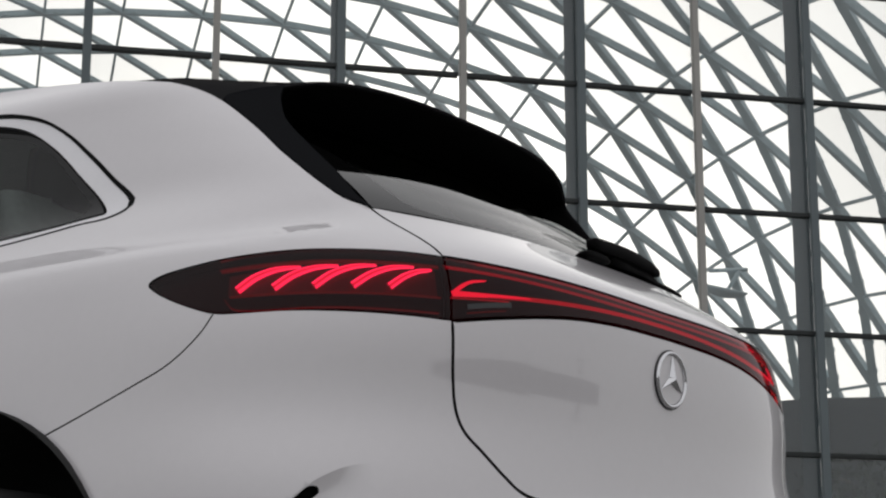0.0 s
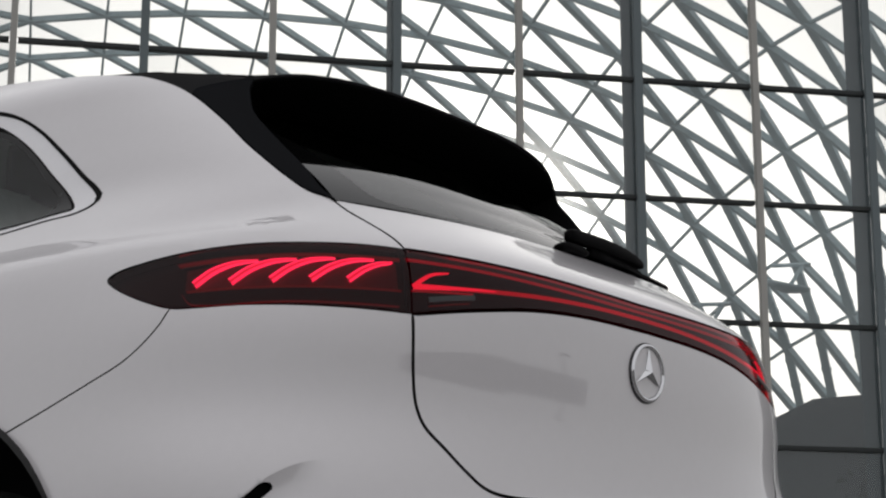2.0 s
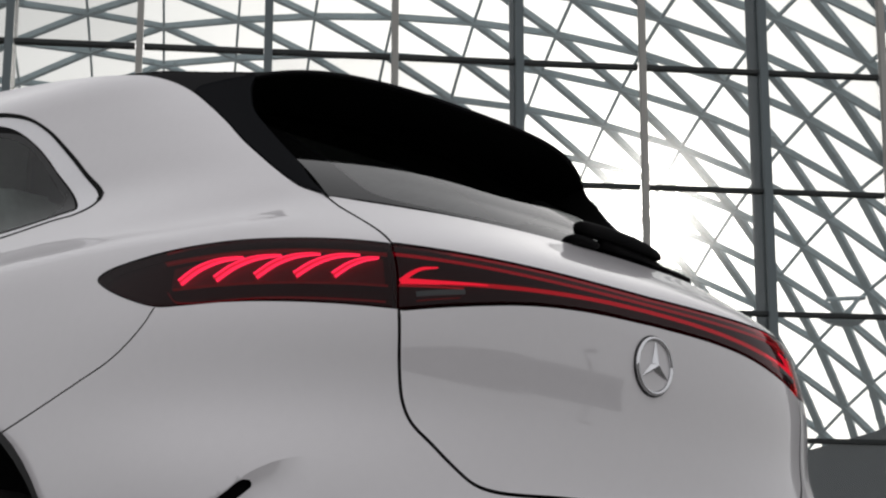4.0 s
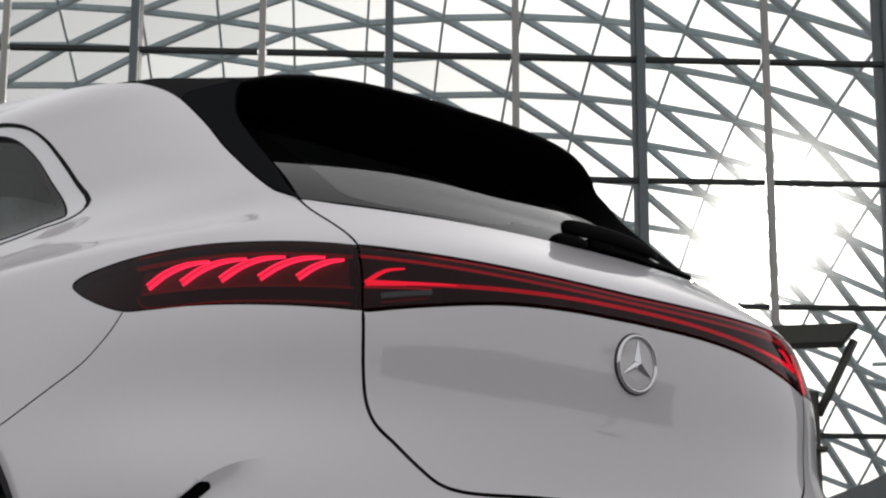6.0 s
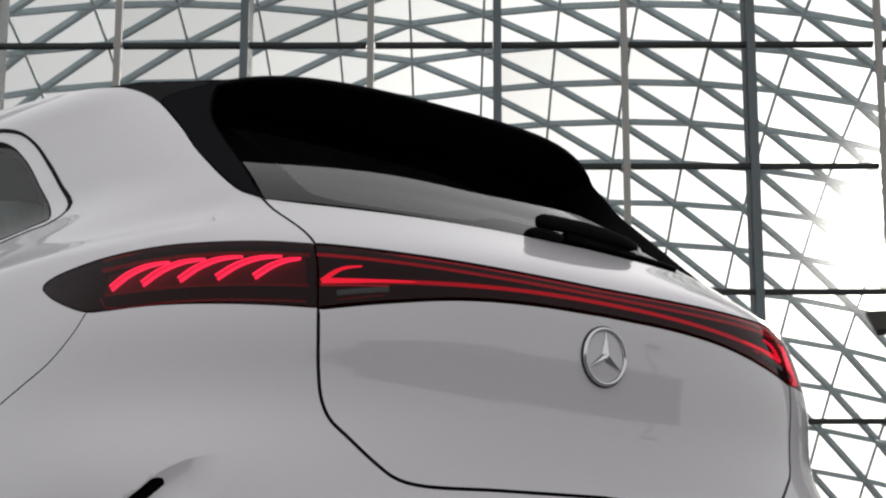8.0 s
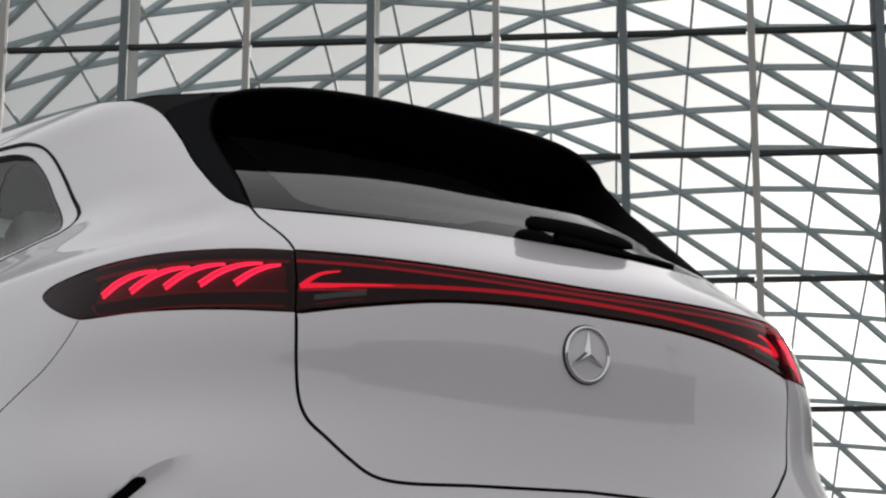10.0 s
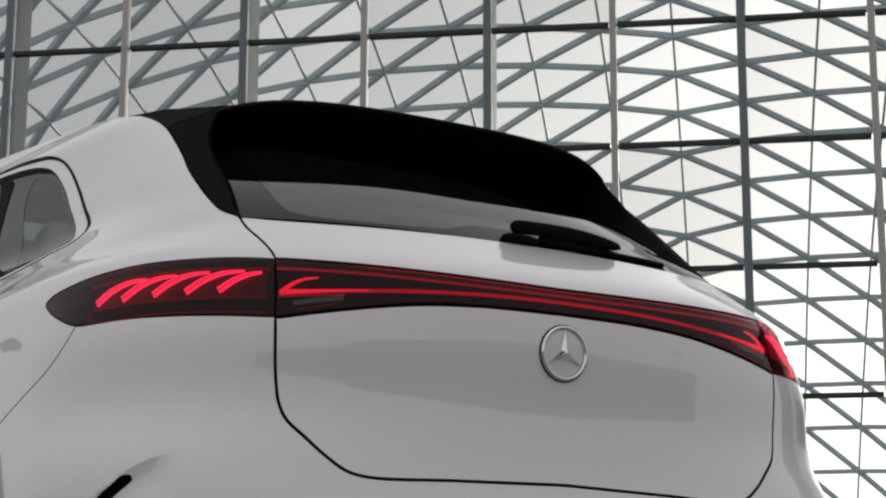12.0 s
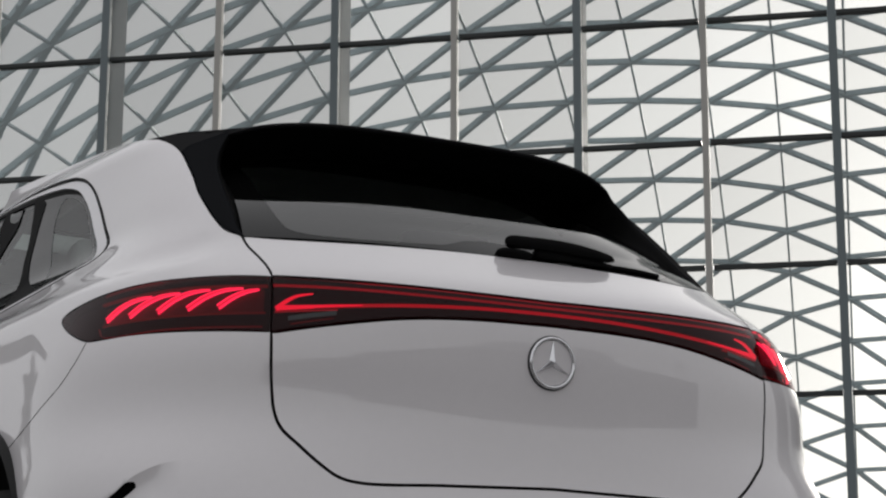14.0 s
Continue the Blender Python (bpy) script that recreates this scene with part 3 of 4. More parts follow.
        side = np.stack([-d[:, 1], d[:, 0]], -1) / np.linalg.norm(d, axis=1, keepdims=True)
        for k in (-1, 1):
            ribbon("light_rim", (line + side * (k * 0.72 * wide)[:, None]) * flip, wide * 0.28, RED_BRIGHT, element, 0.0075)
    # a faintly glowing panel paints the elements' light spilled on the housing
    glow = join(spline([(-1.10, 1.066), (-0.885, 1.0695), (-0.66, 1.0715)]), spline([(-0.66, 1.122), (-0.80, 1.121), (-0.94, 1.1155), (-1.075, 1.103)]))
    panel("reflector", glow * flip, RED_SPILL, lamp, "dim red panel painting light spilled inside the lamp", gap=0.0, sink=0.0165, step=(0.03, 0.02), lip=0.001)
    for line, half in (([(-1.088, 1.1124), (-0.944, 1.1233), (-0.822, 1.129), (-0.652, 1.129)], 0.0028), ([(-1.097, 1.0607), (-0.885, 1.0658), (-0.655, 1.0676)], 0.0012),
                       ([(-1.111, 1.0565), (-1.100, 1.0391), (-1.059, 1.0323), (-0.888, 1.0374), (-0.659, 1.038)], 0.0010)):
        ribbon("light_edge", spline(line) * flip, half, RED_DIM, lamp, 0.012, "dim red light line")

panel("tailgate", gate_outline, PAINT, car, "white lower tailgate panel", gap=0.005)
panel("tailgate_ledge", deck_outline, PAINT, car, "white upper tailgate panel below the rear window", gap=0.004, step=(0.02, 0.012))
vent_half = join(spline([(-0.8964, 0.7225), (-0.9139, 0.7220), (-0.9449, 0.7045), (-0.974, 0.6895), (-1.0361, 0.648), (-1.1059, 0.59)]), spline([(-1.1059, 0.59), (-1.0691, 0.605), (-1.007, 0.648), (-0.9352, 0.690), (-0.9023, 0.709), (-0.8926, 0.7165), (-0.8964, 0.7225)]))[:-1]
crease = np.linspace(-1.03, -0.78, 56)
crease = np.concatenate([np.stack([crease, scoop_edge(crease) - d], -1) for d in (-0.0006, 0.0008, 0.005)])
crease = crease[~inside(shrink(clean(vent_half), -0.006), crease)]
panel("bumper", bumper_outline, PAINT, car, "white rear bumper", holes=[vent_half, vent_half * (-1, 1)], gap=0.0016, step=(0.014, 0.011), extra=np.concatenate([crease, crease * (-1, 1)]))
for flank in (1, -1):
    panel("bumper_vent", vent_half * (flank, 1), MATT_BLACK, car, "black slot in the bumper corner", gap=-0.002, sink=0.012, lip=0.004)
bar_lamp = panel("tail_lamp_bar", lamp_outline, LENS, car, "full-width smoked lamp bar with red light lines", step=(0.016, 0.01), lip=0.02)
panel("housing", lamp_outline, HOUSING, bar_lamp, gap=0.003, sink=0.02, step=(0.03, 0.02), lip=0.02)
low_half = [(-0.629, 1.0763), (-0.562, 1.0807), (-0.454, 1.0881), (-0.349, 1.095), (-0.217, 1.1015), (-0.114, 1.1045), (0, 1.1057)]
low_line = join(spline(low_half), mirror(spline(low_half)))
ribbon("light_line", low_line, 0.0032, RED_LINE, bar_lamp, 0.008, "glowing red light line")
top_half = spline([(-0.641, 1.1282), (-0.50, 1.1255), (-0.323, 1.1220), (-0.16, 1.1212), (0, 1.1212)])
ribbon("light_line", join(top_half, mirror(top_half)), 0.0021, RED_SOFT, bar_lamp, 0.008, "thin glowing red light line")
for flank in (1, -1):
    flip = np.array((flank, 1))
    hook = spline([(-0.634, 1.0742), (-0.615, 1.0898), (-0.592, 1.1025), (-0.558, 1.1091)], 0.004)
    u = np.linspace(0, 1, len(hook))
    ribbon("light_hook", hook * flip, 0.0046 * (1 - 0.85 * u ** 1.3), RED_HOOK, bar_lamp, 0.0075, "glowing red light hook")
    arm = spline([(-0.634, 1.0763), (-0.584, 1.0792), (-0.454, 1.0881)], 0.006)
    ribbon("light_hook", arm * flip, 0.0046 * (1 - 0.75 * np.linspace(0, 1, len(arm)) ** 1.4), RED_HOOK, bar_lamp, 0.0072, "glowing red light hook")
    under = spline([(-0.636, 1.0690), (-0.584, 1.0722), (-0.505, 1.0772)], 0.01)
    ribbon("light_edge", under * flip, 0.0012, RED_SOFT, bar_lamp, 0.010, "dim red light line")
    ribbon("light_edge", spline([(-0.600, 1.0440), (-0.555, 1.0520), (-0.512, 1.0590)], 0.01) * flip, 0.0007, RED_DIM, bar_lamp, 0.010, "dim red light line")
    ribbon("reversing_light", np.array([(-0.607, 1.0521), (-0.562, 1.0597), (-0.509, 1.0672)]) * flip, 0.0046, GREY_LENS, bar_lamp, -0.0004, "unlit grey reversing light")

# dark inner shell behind the joints
shell_s = np.linspace(-2.4, 2.4, 120)
shell_z = np.concatenate([np.linspace(0.22, 1.235, 40)])
SS, ZZ = np.meshgrid(shell_s, shell_z)
v, f = loft(skin(SS, ZZ) - skin_normal(SS, ZZ) * 0.034)
wheel_gap = [(v[list(t)].mean(0)[1] - ARCH_Y) ** 2 + (v[list(t)].mean(0)[2] - ARCH_Z) ** 2 > (ARCH_R + 0.03) ** 2 or abs(v[list(t)].mean(0)[0]) < 0.8 for t in f]
link_mesh("inner_shell", v, [t for t, k in zip(f, wheel_gap) if k], GAP, car, "dark inner body shell")

# roof, from the tail to the windscreen
ru = np.linspace(-1, 1, 41)
rim = skin(ROOF_EDGE[:, 0], ROOF_EDGE[:, 1]) - skin_normal(ROOF_EDGE[:, 0], ROOF_EDGE[:, 1]) * 0.003


def across(edge, back, rise, power):
    """A line over the roof from one edge to the other, bowed forwards and upwards."""
    x, y, z = edge
    return [(-x * u, y + back * (1 - abs(u) ** 2.2), z + rise * (1 - abs(u) ** power)) for u in ru]


rows = [across(p, 0.13 * max(1 - k / 12, 0), 0.068 - 0.030 * min(k / 15, 1), 2.8 + 3.7 * max(1 - k / 12, 0)) for k, p in enumerate(rim)]
v, f = loft(rows)


def skylight(t):
    x, y, _ = v[list(t)].mean(0)
    return abs(x) < 0.53 and 1.16 < y < 1.93


roof = link_mesh("roof", v, [t for t in f if not skylight(t)], ROOF_BLACK, car, "gloss black roof", smooth=True)
link_mesh("roof_glass", v, [t for t in f if skylight(t)], ROOF_GLASS, roof, "tinted glass roof panel", smooth=True)

def askew(pts):
    """The tail of the cabin stands very slightly turned on the body."""
    pts = np.array(pts, float)
    w = np.clip((pts[..., 2] - 1.25) / 0.08, 0, 1) * np.clip((0.95 - pts[..., 1]) / 0.30, 0, 1)
    pts[..., 1] += 0.031 * (pts[..., 0] + 0.56) * w
    return pts


# roof spoiler: top and lip, and the dark underside
lip = int(np.argmin(np.abs(PILLAR[:, 1] - 1.5286)))
side = skin(PILLAR[:lip + 1, 0], PILLAR[:lip + 1, 1]) - skin_normal(PILLAR[:lip + 1, 0], PILLAR[:lip + 1, 1]) * 0.003
TIP = np.array((-0.5170, 0.537, 1.5635))
SEAM = spline([side[-1], (-0.578, 0.632, 1.545), (-0.5515, 0.620, 1.557), (-0.527, 0.590, 1.5655), TIP], 0.006)
edge = np.concatenate([side[::2], SEAM[2::2]])
ru = np.sin(np.linspace(-1, 1, 61) * np.pi / 2)
rows = []
for k, p in zip(np.linspace(0, 1, len(edge)), edge):
    cy, cz = 0.93 - 0.499 * k, 1.661 - 0.050 * k - 0.0145 * k * k
    rows.append([(-p[0] * u, p[1] + (cy - p[1]) * (1 - abs(u) ** (2.2 + 0.53 * k)), p[2] + (cz - p[2]) * (1 - abs(u) ** 6.3)) for u in ru])
tail = np.array(rows[-1])
# the lip is a rounded bead along the trailing edge
for drop, back in ((0.0022, -0.0012), (0.005, -0.0008), (0.008, 0.001), (0.010, 0.004)):
    rows.append(tail + (0, back, -drop))
v, f = loft(askew(rows))
spoiler = link_mesh("roof_spoiler", v, [t[::-1] for t in f], ROOF_BLACK, car, "gloss black roof spoiler", smooth=True)
rows = [tail + (0, 0.004, -0.010), tail * (0.998, 1, 1) + (0, 0.014, -0.014)]
for k in np.linspace(0.15, 1, 8):
    rows.append([(x * (0.998 + 0.04 * k), y + 0.014 + (0.80 - y) * k, z - 0.014 + (1.60 - 0.07 * (x / 0.5) ** 4 - z) * k - 0.012 * math.sin(math.pi * k)) for x, y, z in tail])
v, f = loft(askew(rows))
link_mesh("underside", v, [t[::-1] for t in f], MATT_BLACK, spoiler, "matt black spoiler underside", smooth=True)


def pane_point(u, v):
    a = abs(u) ** 2.7
    y0, z0 = 0.186 + (0.0735 + 0.08 * v) * a, 1.2635 - 0.0065 * u ** 2
    half = 0.588 - 0.15 * v
    bow = 0.19 * v * (1 - v) ** 1.5
    p = np.array((half * u, y0 + 0.583 * v - bow * 0.5, z0 + (0.3715 - 0.006 * u ** 2) * v + bow))
    return tuple(askew(p))


# side fins that run down beside the rear window
def even(line, n):
    """n points at even steps along a line."""
    d = np.concatenate([[0], np.cumsum(np.linalg.norm(np.diff(line, axis=0), axis=1))])
    return np.stack([np.interp(np.linspace(0, d[-1], n), d, line[:, j]) for j in range(3)], -1)


for flank in (1, -1):
    n, c = 40, 14
    pil = PILLAR[lip:]
    outer = even(skin(pil[:, 0] + 0.003, pil[:, 1]) - skin_normal(pil[:, 0], pil[:, 1]) * 0.002, n)
    inner = even(spline([TIP, (-0.5285, 0.537, 1.545), (-0.5480, 0.518, 1.513), (-0.5636, 0.4929, 1.4753), (-0.5799, 0.414, 1.4012), (-0.5890, 0.3352, 1.3304),
                         (-0.5925, 0.292, 1.284), (-0.5890, 0.262, 1.2600)], 0.006), n)
    seam = even(SEAM, c)
    rows = [outer + (0.02, 0.02, 0.0)]
    for a, k in enumerate(np.linspace(0, 1, c)):
        off = seam[a] - (seam[0] * (1 - k) + seam[-1] * k)
        rows.append(outer * (1 - k) + inner * k + off * ((1 - np.linspace(0, 1, n)) ** 2)[:, None] - np.array((0.003, 0.0015, 0)) * math.sin(k * math.pi))
    # the trailing edge is rolled, about 5 mm round
    rows.append(inner + (0.0025, -0.0012, 0))
    rows.append(inner + (0.0055, 0.0008, 0))
    rows = [np.concatenate([[r[0] + (0.025, 0.025, -0.002)], r]) for r in rows]
    grid = askew(np.array(rows) * (flank, 1, 1))
    v, f = loft(grid)
    fin = link_mesh("side_fin", v, f if flank < 0 else [t[::-1] for t in f], FIN_BLACK, car, "gloss black aerodynamic fin beside the rear window", smooth=True)
    foot = []
    for q in inner:
        k = float(np.clip((q[2] - 1.258) / 0.36, 0, 0.9))
        foot.append(np.array(pane_point(-0.985 * flank, k)) + (-0.004 * flank, 0.004, -0.004))
    lipped = grid[-1][1:]
    v, f = loft(np.array([lipped, lipped + np.array((0.010 * flank, 0.008, 0)), lipped * 0.45 + np.array(foot) * 0.55 + np.array((0, 0.012, 0)), np.array(foot)]))
    link_mesh("inner_face", v, f if flank < 0 else [t[::-1] for t in f], MATT_BLACK, fin, "matt black inner face", smooth=True)

# rear window
def pane_sheet(u, v):
    return np.array([pane_point(a, b) for a, b in zip(u, v)]).reshape(-1, 3)


def pane_normal(u, v):
    h = 1e-3
    n = np.cross(pane_sheet(u + h, v) - pane_sheet(u - h, v), pane_sheet(u, v + h) - pane_sheet(u, v - h))
    return n / np.linalg.norm(n, axis=1, keepdims=True)


rim = spline([(-0.91, 0.80), (-0.905, 0.45), (-0.893, 0.24), (-0.872, 0.137), (-0.858, 0.085), (-0.838, 0.049), (-0.778, 0.026), (-0.66, 0.016), (-0.445, 0.017), (-0.30, 0.023),
              (-0.235, 0.031), (-0.185, 0.050), (-0.13, 0.067), (-0.04, 0.074), (0, 0.075)], 0.02)
clear = join(rim, mirror(rim), straight([(0.91, 0.80), (-0.91, 0.80)], 0.05))[:-1]
window = panel("rear_window", clear, BACK_GLASS, car, "dark tinted rear window", gap=0.0, lip=0.0005, step=(0.05, 0.03), surface=pane_sheet, normal=pane_normal)
panel("printed_border", straight([(-1, 0), (1, 0), (1, 0.84), (-1, 0.84), (-1, 0)], 0.03)[:-1], BORDER_GLASS, window, "black printed window border", holes=[clear],
      gap=0.0, lip=0.004, step=(0.05, 0.03), surface=pane_sheet, normal=pane_normal)

# wiper: a chunky arm cover, its pivot block on the sill and the blade carrier below
def bar(name, line, wide, high, mat, parent, label="", round_=0.45):
    """A lofted bar of rounded cross-section along a line, level across."""
    p = np.asarray(line, float)
    d = np.gradient(p, axis=0)
    d /= np.linalg.norm(d, axis=1, keepdims=True)
    x = np.cross(d, (0, 0, 1))
    x /= np.linalg.norm(x, axis=1, keepdims=True)
    y = np.cross(x, d)
    w, h = (np.broadcast_to(np.asarray(q, float) / 2, (len(p),))[:, None, None] for q in (wide, high))
    ang = np.arange(16) * np.pi / 8
    cs, sn = (np.sign(q) * np.abs(q) ** round_ for q in (np.cos(ang), np.sin(ang)))
    v, f = loft(p[:, None] + w * cs[None, :, None] * x[:, None] + h * sn[None, :, None] * y[:, None], True)
    n = len(v)
    return link_mesh(name, list(v), f + [tuple(range(16))[::-1], tuple(range(n - 16, n))], mat, parent, label, smooth=True)


cover = spline([(-0.010, 0.170, 1.2945), (0.000, 0.168, 1.2945), (0.03, 0.166, 1.2950), (0.12, 0.166, 1.2945), (0.20, 0.171, 1.290), (0.25, 0.177, 1.2865), (0.278, 0.183, 1.284)], 0.008)
u = np.linspace(0, 1, len(cover))
wiper = bar("wiper", cover, np.interp(u, (0, 0.04, 0.12, 0.75, 0.95, 1), (0.012, 0.026, 0.030, 0.028, 0.018, 0.008)),
            np.interp(u, (0, 0.04, 0.12, 0.6, 0.93, 1), (0.012, 0.023, 0.0265, 0.0270, 0.016, 0.006)), MATT_BLACK, car, "black rear wiper resting along the window sill", 0.55)
pivot = spline([(-0.028, 0.178, 1.2655), (-0.018, 0.175, 1.269), (0.02, 0.174, 1.269), (0.05, 0.176, 1.2665)], 0.008)
bar("wiper_pivot", pivot, 0.036, np.interp(np.linspace(0, 1, len(pivot)), (0, 0.12, 0.25, 0.85, 1), (0.010, 0.018, 0.020, 0.020, 0.012)), MATT_BLACK, wiper, "black pivot block", 0.6)
bar("arm_root", [(0.066, 0.172, 1.2735), (0.12, 0.174, 1.2735), (0.20, 0.181, 1.272), (0.27, 0.192, 1.269)], 0.024, (0.018, 0.020, 0.018, 0.012), MATT_BLACK, wiper)
tube("wiper_blade", spline([(-0.012, 0.190, 1.269), (0.10, 0.188, 1.270), (0.25, 0.193, 1.2705), (0.36, 0.203, 1.2695), (0.415, 0.212, 1.2675)]), 0.0065, MATT_BLACK, wiper, "black wiper blade")
tube("blade_rubber", spline([(0.05, 0.196, 1.264), (0.25, 0.199, 1.2645), (0.36, 0.209, 1.2635), (0.425, 0.219, 1.261)]), 0.0030, RUBBER, wiper, "thin rubber wiping edge")

# badge: plain ring with three tapered spokes
ring = []
for a in np.linspace(0, 2 * np.pi, 65)[:-1]:
    q = []
    for b in np.linspace(0, 2 * np.pi, 11)[:-1]:
        r = 0.0512 + 0.0040 * math.cos(b)
        x, z = r * math.sin(a), 1.0 + r * math.cos(a)
        q.append((x, skin(x / 0.95, z)[1] - 0.0040 - 0.0046 * math.sin(b), z))
    ring.append(q)
v, f = loft(np.array(ring + ring[:1]), True)
badge = link_mesh("badge", v, f, CHROME, car, "round chrome badge", smooth=True)
disc = []
for r in (0.0, 0.03, 0.0572, 0.0582):
    disc.append([(r * math.sin(a), skin(r * math.sin(a) / 0.95, 1 + r * math.cos(a))[1] - (0.0026 if r < 0.0577 else -0.004), 1 + r * math.cos(a)) for a in np.linspace(0, 2 * np.pi, 49)])
v, f = loft(disc)
link_mesh("backing", v, f, TRIM_BLACK, badge, "thin black badge seat")
disc = []
for r in (0.0, 0.03, 0.0468):
    disc.append([(r * math.sin(a), skin(r * math.sin(a) / 0.95, 1 + r * math.cos(a))[1] - 0.0034, 1 + r * math.cos(a)) for a in np.linspace(0, 2 * np.pi, 49)])
v, f = loft(disc)
link_mesh("face", v, f, PAINT, badge)
for k in range(3):
    a = k * 2 * np.pi / 3
    tip, left, right = (a, 0.0470), (a - 0.95, 0.0090), (a + 0.95, 0.0090)
    def spot(q, lift):
        x, z = q[1] * math.sin(q[0]), 1 + q[1] * math.cos(q[0])
        return (x, float(skin(x / 0.95, z)[1]) - lift, z)
    v = [spot((0, 0), 0.0150), spot(left, 0.0036), spot(tip, 0.0058), spot(right, 0.0036)]
    link_mesh("spoke", v, [(0, 1, 2), (0, 2, 3)], CHROME, badge)

# rear wheels in their arches
def wheel(x, y, name):
    side = -1 if x < 0 else 1
    prof = [(0.27, -0.11), (0.36, -0.125), (0.392, -0.10), (0.40, -0.05), (0.40, 0.05), (0.392, 0.10), (0.36, 0.125), (0.27, 0.11)]
    rows = [[(x + w, y + r * math.cos(a), 0.38 + r * math.sin(a)) for r, w in prof] for a in np.linspace(0, 2 * np.pi, 57)]
    v, f = loft(rows)
    w = link_mesh(name, v, f, RUBBER, car, "black low-profile tyre", smooth=True)
    prof = [(0.0, 0.07), (0.08, 0.085), (0.24, 0.06), (0.272, 0.10), (0.272, -0.10)]
    rows = [[(x + side * d, y + r * math.cos(a), 0.38 + r * math.sin(a)) for r, d in prof] for a in np.linspace(0, 2 * np.pi, 41)]
    v, f = loft(rows)
    link_mesh("rim", v, f, ALLOY, w, "grey alloy rim", smooth=True)
    rows = [[(x - side * 0.30 + side * d, y + r * math.cos(a), ARCH_Z + r * math.sin(a)) for r, d in ((0.1, 0.0), (ARCH_R + 0.004, 0.0), (ARCH_R + 0.004, 0.44 if y < 2 else 0.40))] for a in np.linspace(-0.3, np.pi + 0.3, 41)]
    v, f = loft(rows)
    link_mesh("wheel_well", v, f, GAP, car, "black wheel arch liner", smooth=True)


for x in (-0.82, 0.82):
    wheel(x, ARCH_Y, "rear_wheel")
    wheel(x, ARCH_Y + 3.21, "front_wheel")

# front part of the car, ahead of the rear doors
def nose(name, levels, mat, label):
    rows = []
    for z, a, yf, p in levels:
        row = []
        for t in np.linspace(-1, 1, 61):
            ang = t * np.pi / 2
            r = (abs(math.sin(ang)) ** p + abs(math.cos(ang)) ** p) ** (-1 / p)
            row.append((a * r * math.sin(ang), FRONT_Y + (yf - FRONT_Y) * r * math.cos(ang), z))
        rows.append(row)
    v, f = loft(rows)
    return link_mesh(name, v, [t[::-1] for t in f], mat, car, label, smooth=True)


nose("front_body", [(0.22, 0.90, 4.95, 4), (0.45, 0.945, 5.06, 4), (0.75, 0.96, 5.05, 4), (0.90, 0.955, 4.95, 4), (1.02, 0.945, 4.55, 5), (1.10, 0.935, 4.05, 6), (1.16, 0.90, 3.55, 7)], PAINT, "white front body with bonnet")
nose("windscreen", [(1.16, 0.90, 3.55, 7), (1.26, 0.82, 3.45, 7), (1.40, 0.77, 3.20, 6), (1.55, 0.72, 2.90, 5), (1.66, 0.645, 2.60, 5), (1.735, 0.50, 2.35, 5)], DARK_GLASS, "tinted windscreen and front side glass")

nose("roof_front", [(1.72, 0.60, 2.45, 5), (1.745, 0.45, 2.2, 4), (1.752, 0.05, 1.97, 3)], ROOF_BLACK, "gloss black front of the roof")

# cabin seen through the glass
part("cabin_floor", box_bm((1.50, 2.6, 0.05), (0, 1.9, 0.95), bevel=0.01), SEAT, car)
for size, at in (((1.06, 0.30, 0.03), (0, 0.98, 1.606)), ((0.06, 0.80, 0.03), (-0.57, 1.55, 1.63)), ((0.06, 0.80, 0.03), (0.57, 1.55, 1.63)), ((1.02, 0.60, 0.03), (0, 2.60, 1.64))):
    part("headliner", box_bm(size, at, bevel=0.01), INTERIOR, car, "pale grey headliner")
for x in (-0.40, 0.40):
    seat = part("seat_back", box_bm((0.52, 0.14, 0.52), (x, 1.18, 1.18), Euler((radians(-14), 0, 0)).to_matrix().to_4x4(), bevel=0.05), INTERIOR, car, "grey rear seat back", smooth=True)
    part("headrest", box_bm((0.26, 0.10, 0.17), (x, 1.22, 1.49), bevel=0.04), SEAT, seat, "dark headrest", smooth=True)
# added sheet: turns the bright sky through the roof into soft light
part("cabin_diffuser", box_bm((1.10, 0.86, 0.004), (0, 1.55, 1.650)), DIFFUSER, car, "pale sheet added under the glass roof to soften cabin light")
part("rear_view_mirror", box_bm((0.16, 0.05, 0.075), (-0.238, 2.550, 1.680), Euler((radians(15), radians(8), radians(20))).to_matrix().to_4x4(), bevel=0.02), MATT_BLACK, car, "black interior mirror", smooth=True)
part("underbody", box_bm((1.30, 4.4, 0.10), (0, 2.3, 0.24), bevel=0.03), TRIM_BLACK, car, "black underbody tray")


# ---- ground ----
GROUND = -0.02
bm = bmesh.new()
bmesh.ops.create_grid(bm, x_segments=8, y_segments=8, size=1500)
bmesh.ops.translate(bm, vec=(0, 0, GROUND), verts=bm.verts)
ground = part("ground", bm, ASPHALT, None)
tagged(ground, "dull grey paved plaza round the car", "ground", kind="structure")

# ---- glass hall front behind the car ----
TURN = radians(40.05)
AHEAD = Vector((math.sin(TURN), math.cos(TURN), 0))
ALONG = Vector((math.cos(TURN), -math.sin(TURN), 0))
FAR, BAY, FIRST, LEVEL_ONE = 39.30, 2.894, -5.36, 15.613
FACE = Matrix(((ALONG.x, AHEAD.x, 0, AHEAD.x * FAR), (ALONG.y, AHEAD.y, 0, AHEAD.y * FAR), (0, 0, 1, 0), (0, 0, 0, 1)))


def on_face(u, depth, z):
    return FACE @ Vector((u, depth, z))


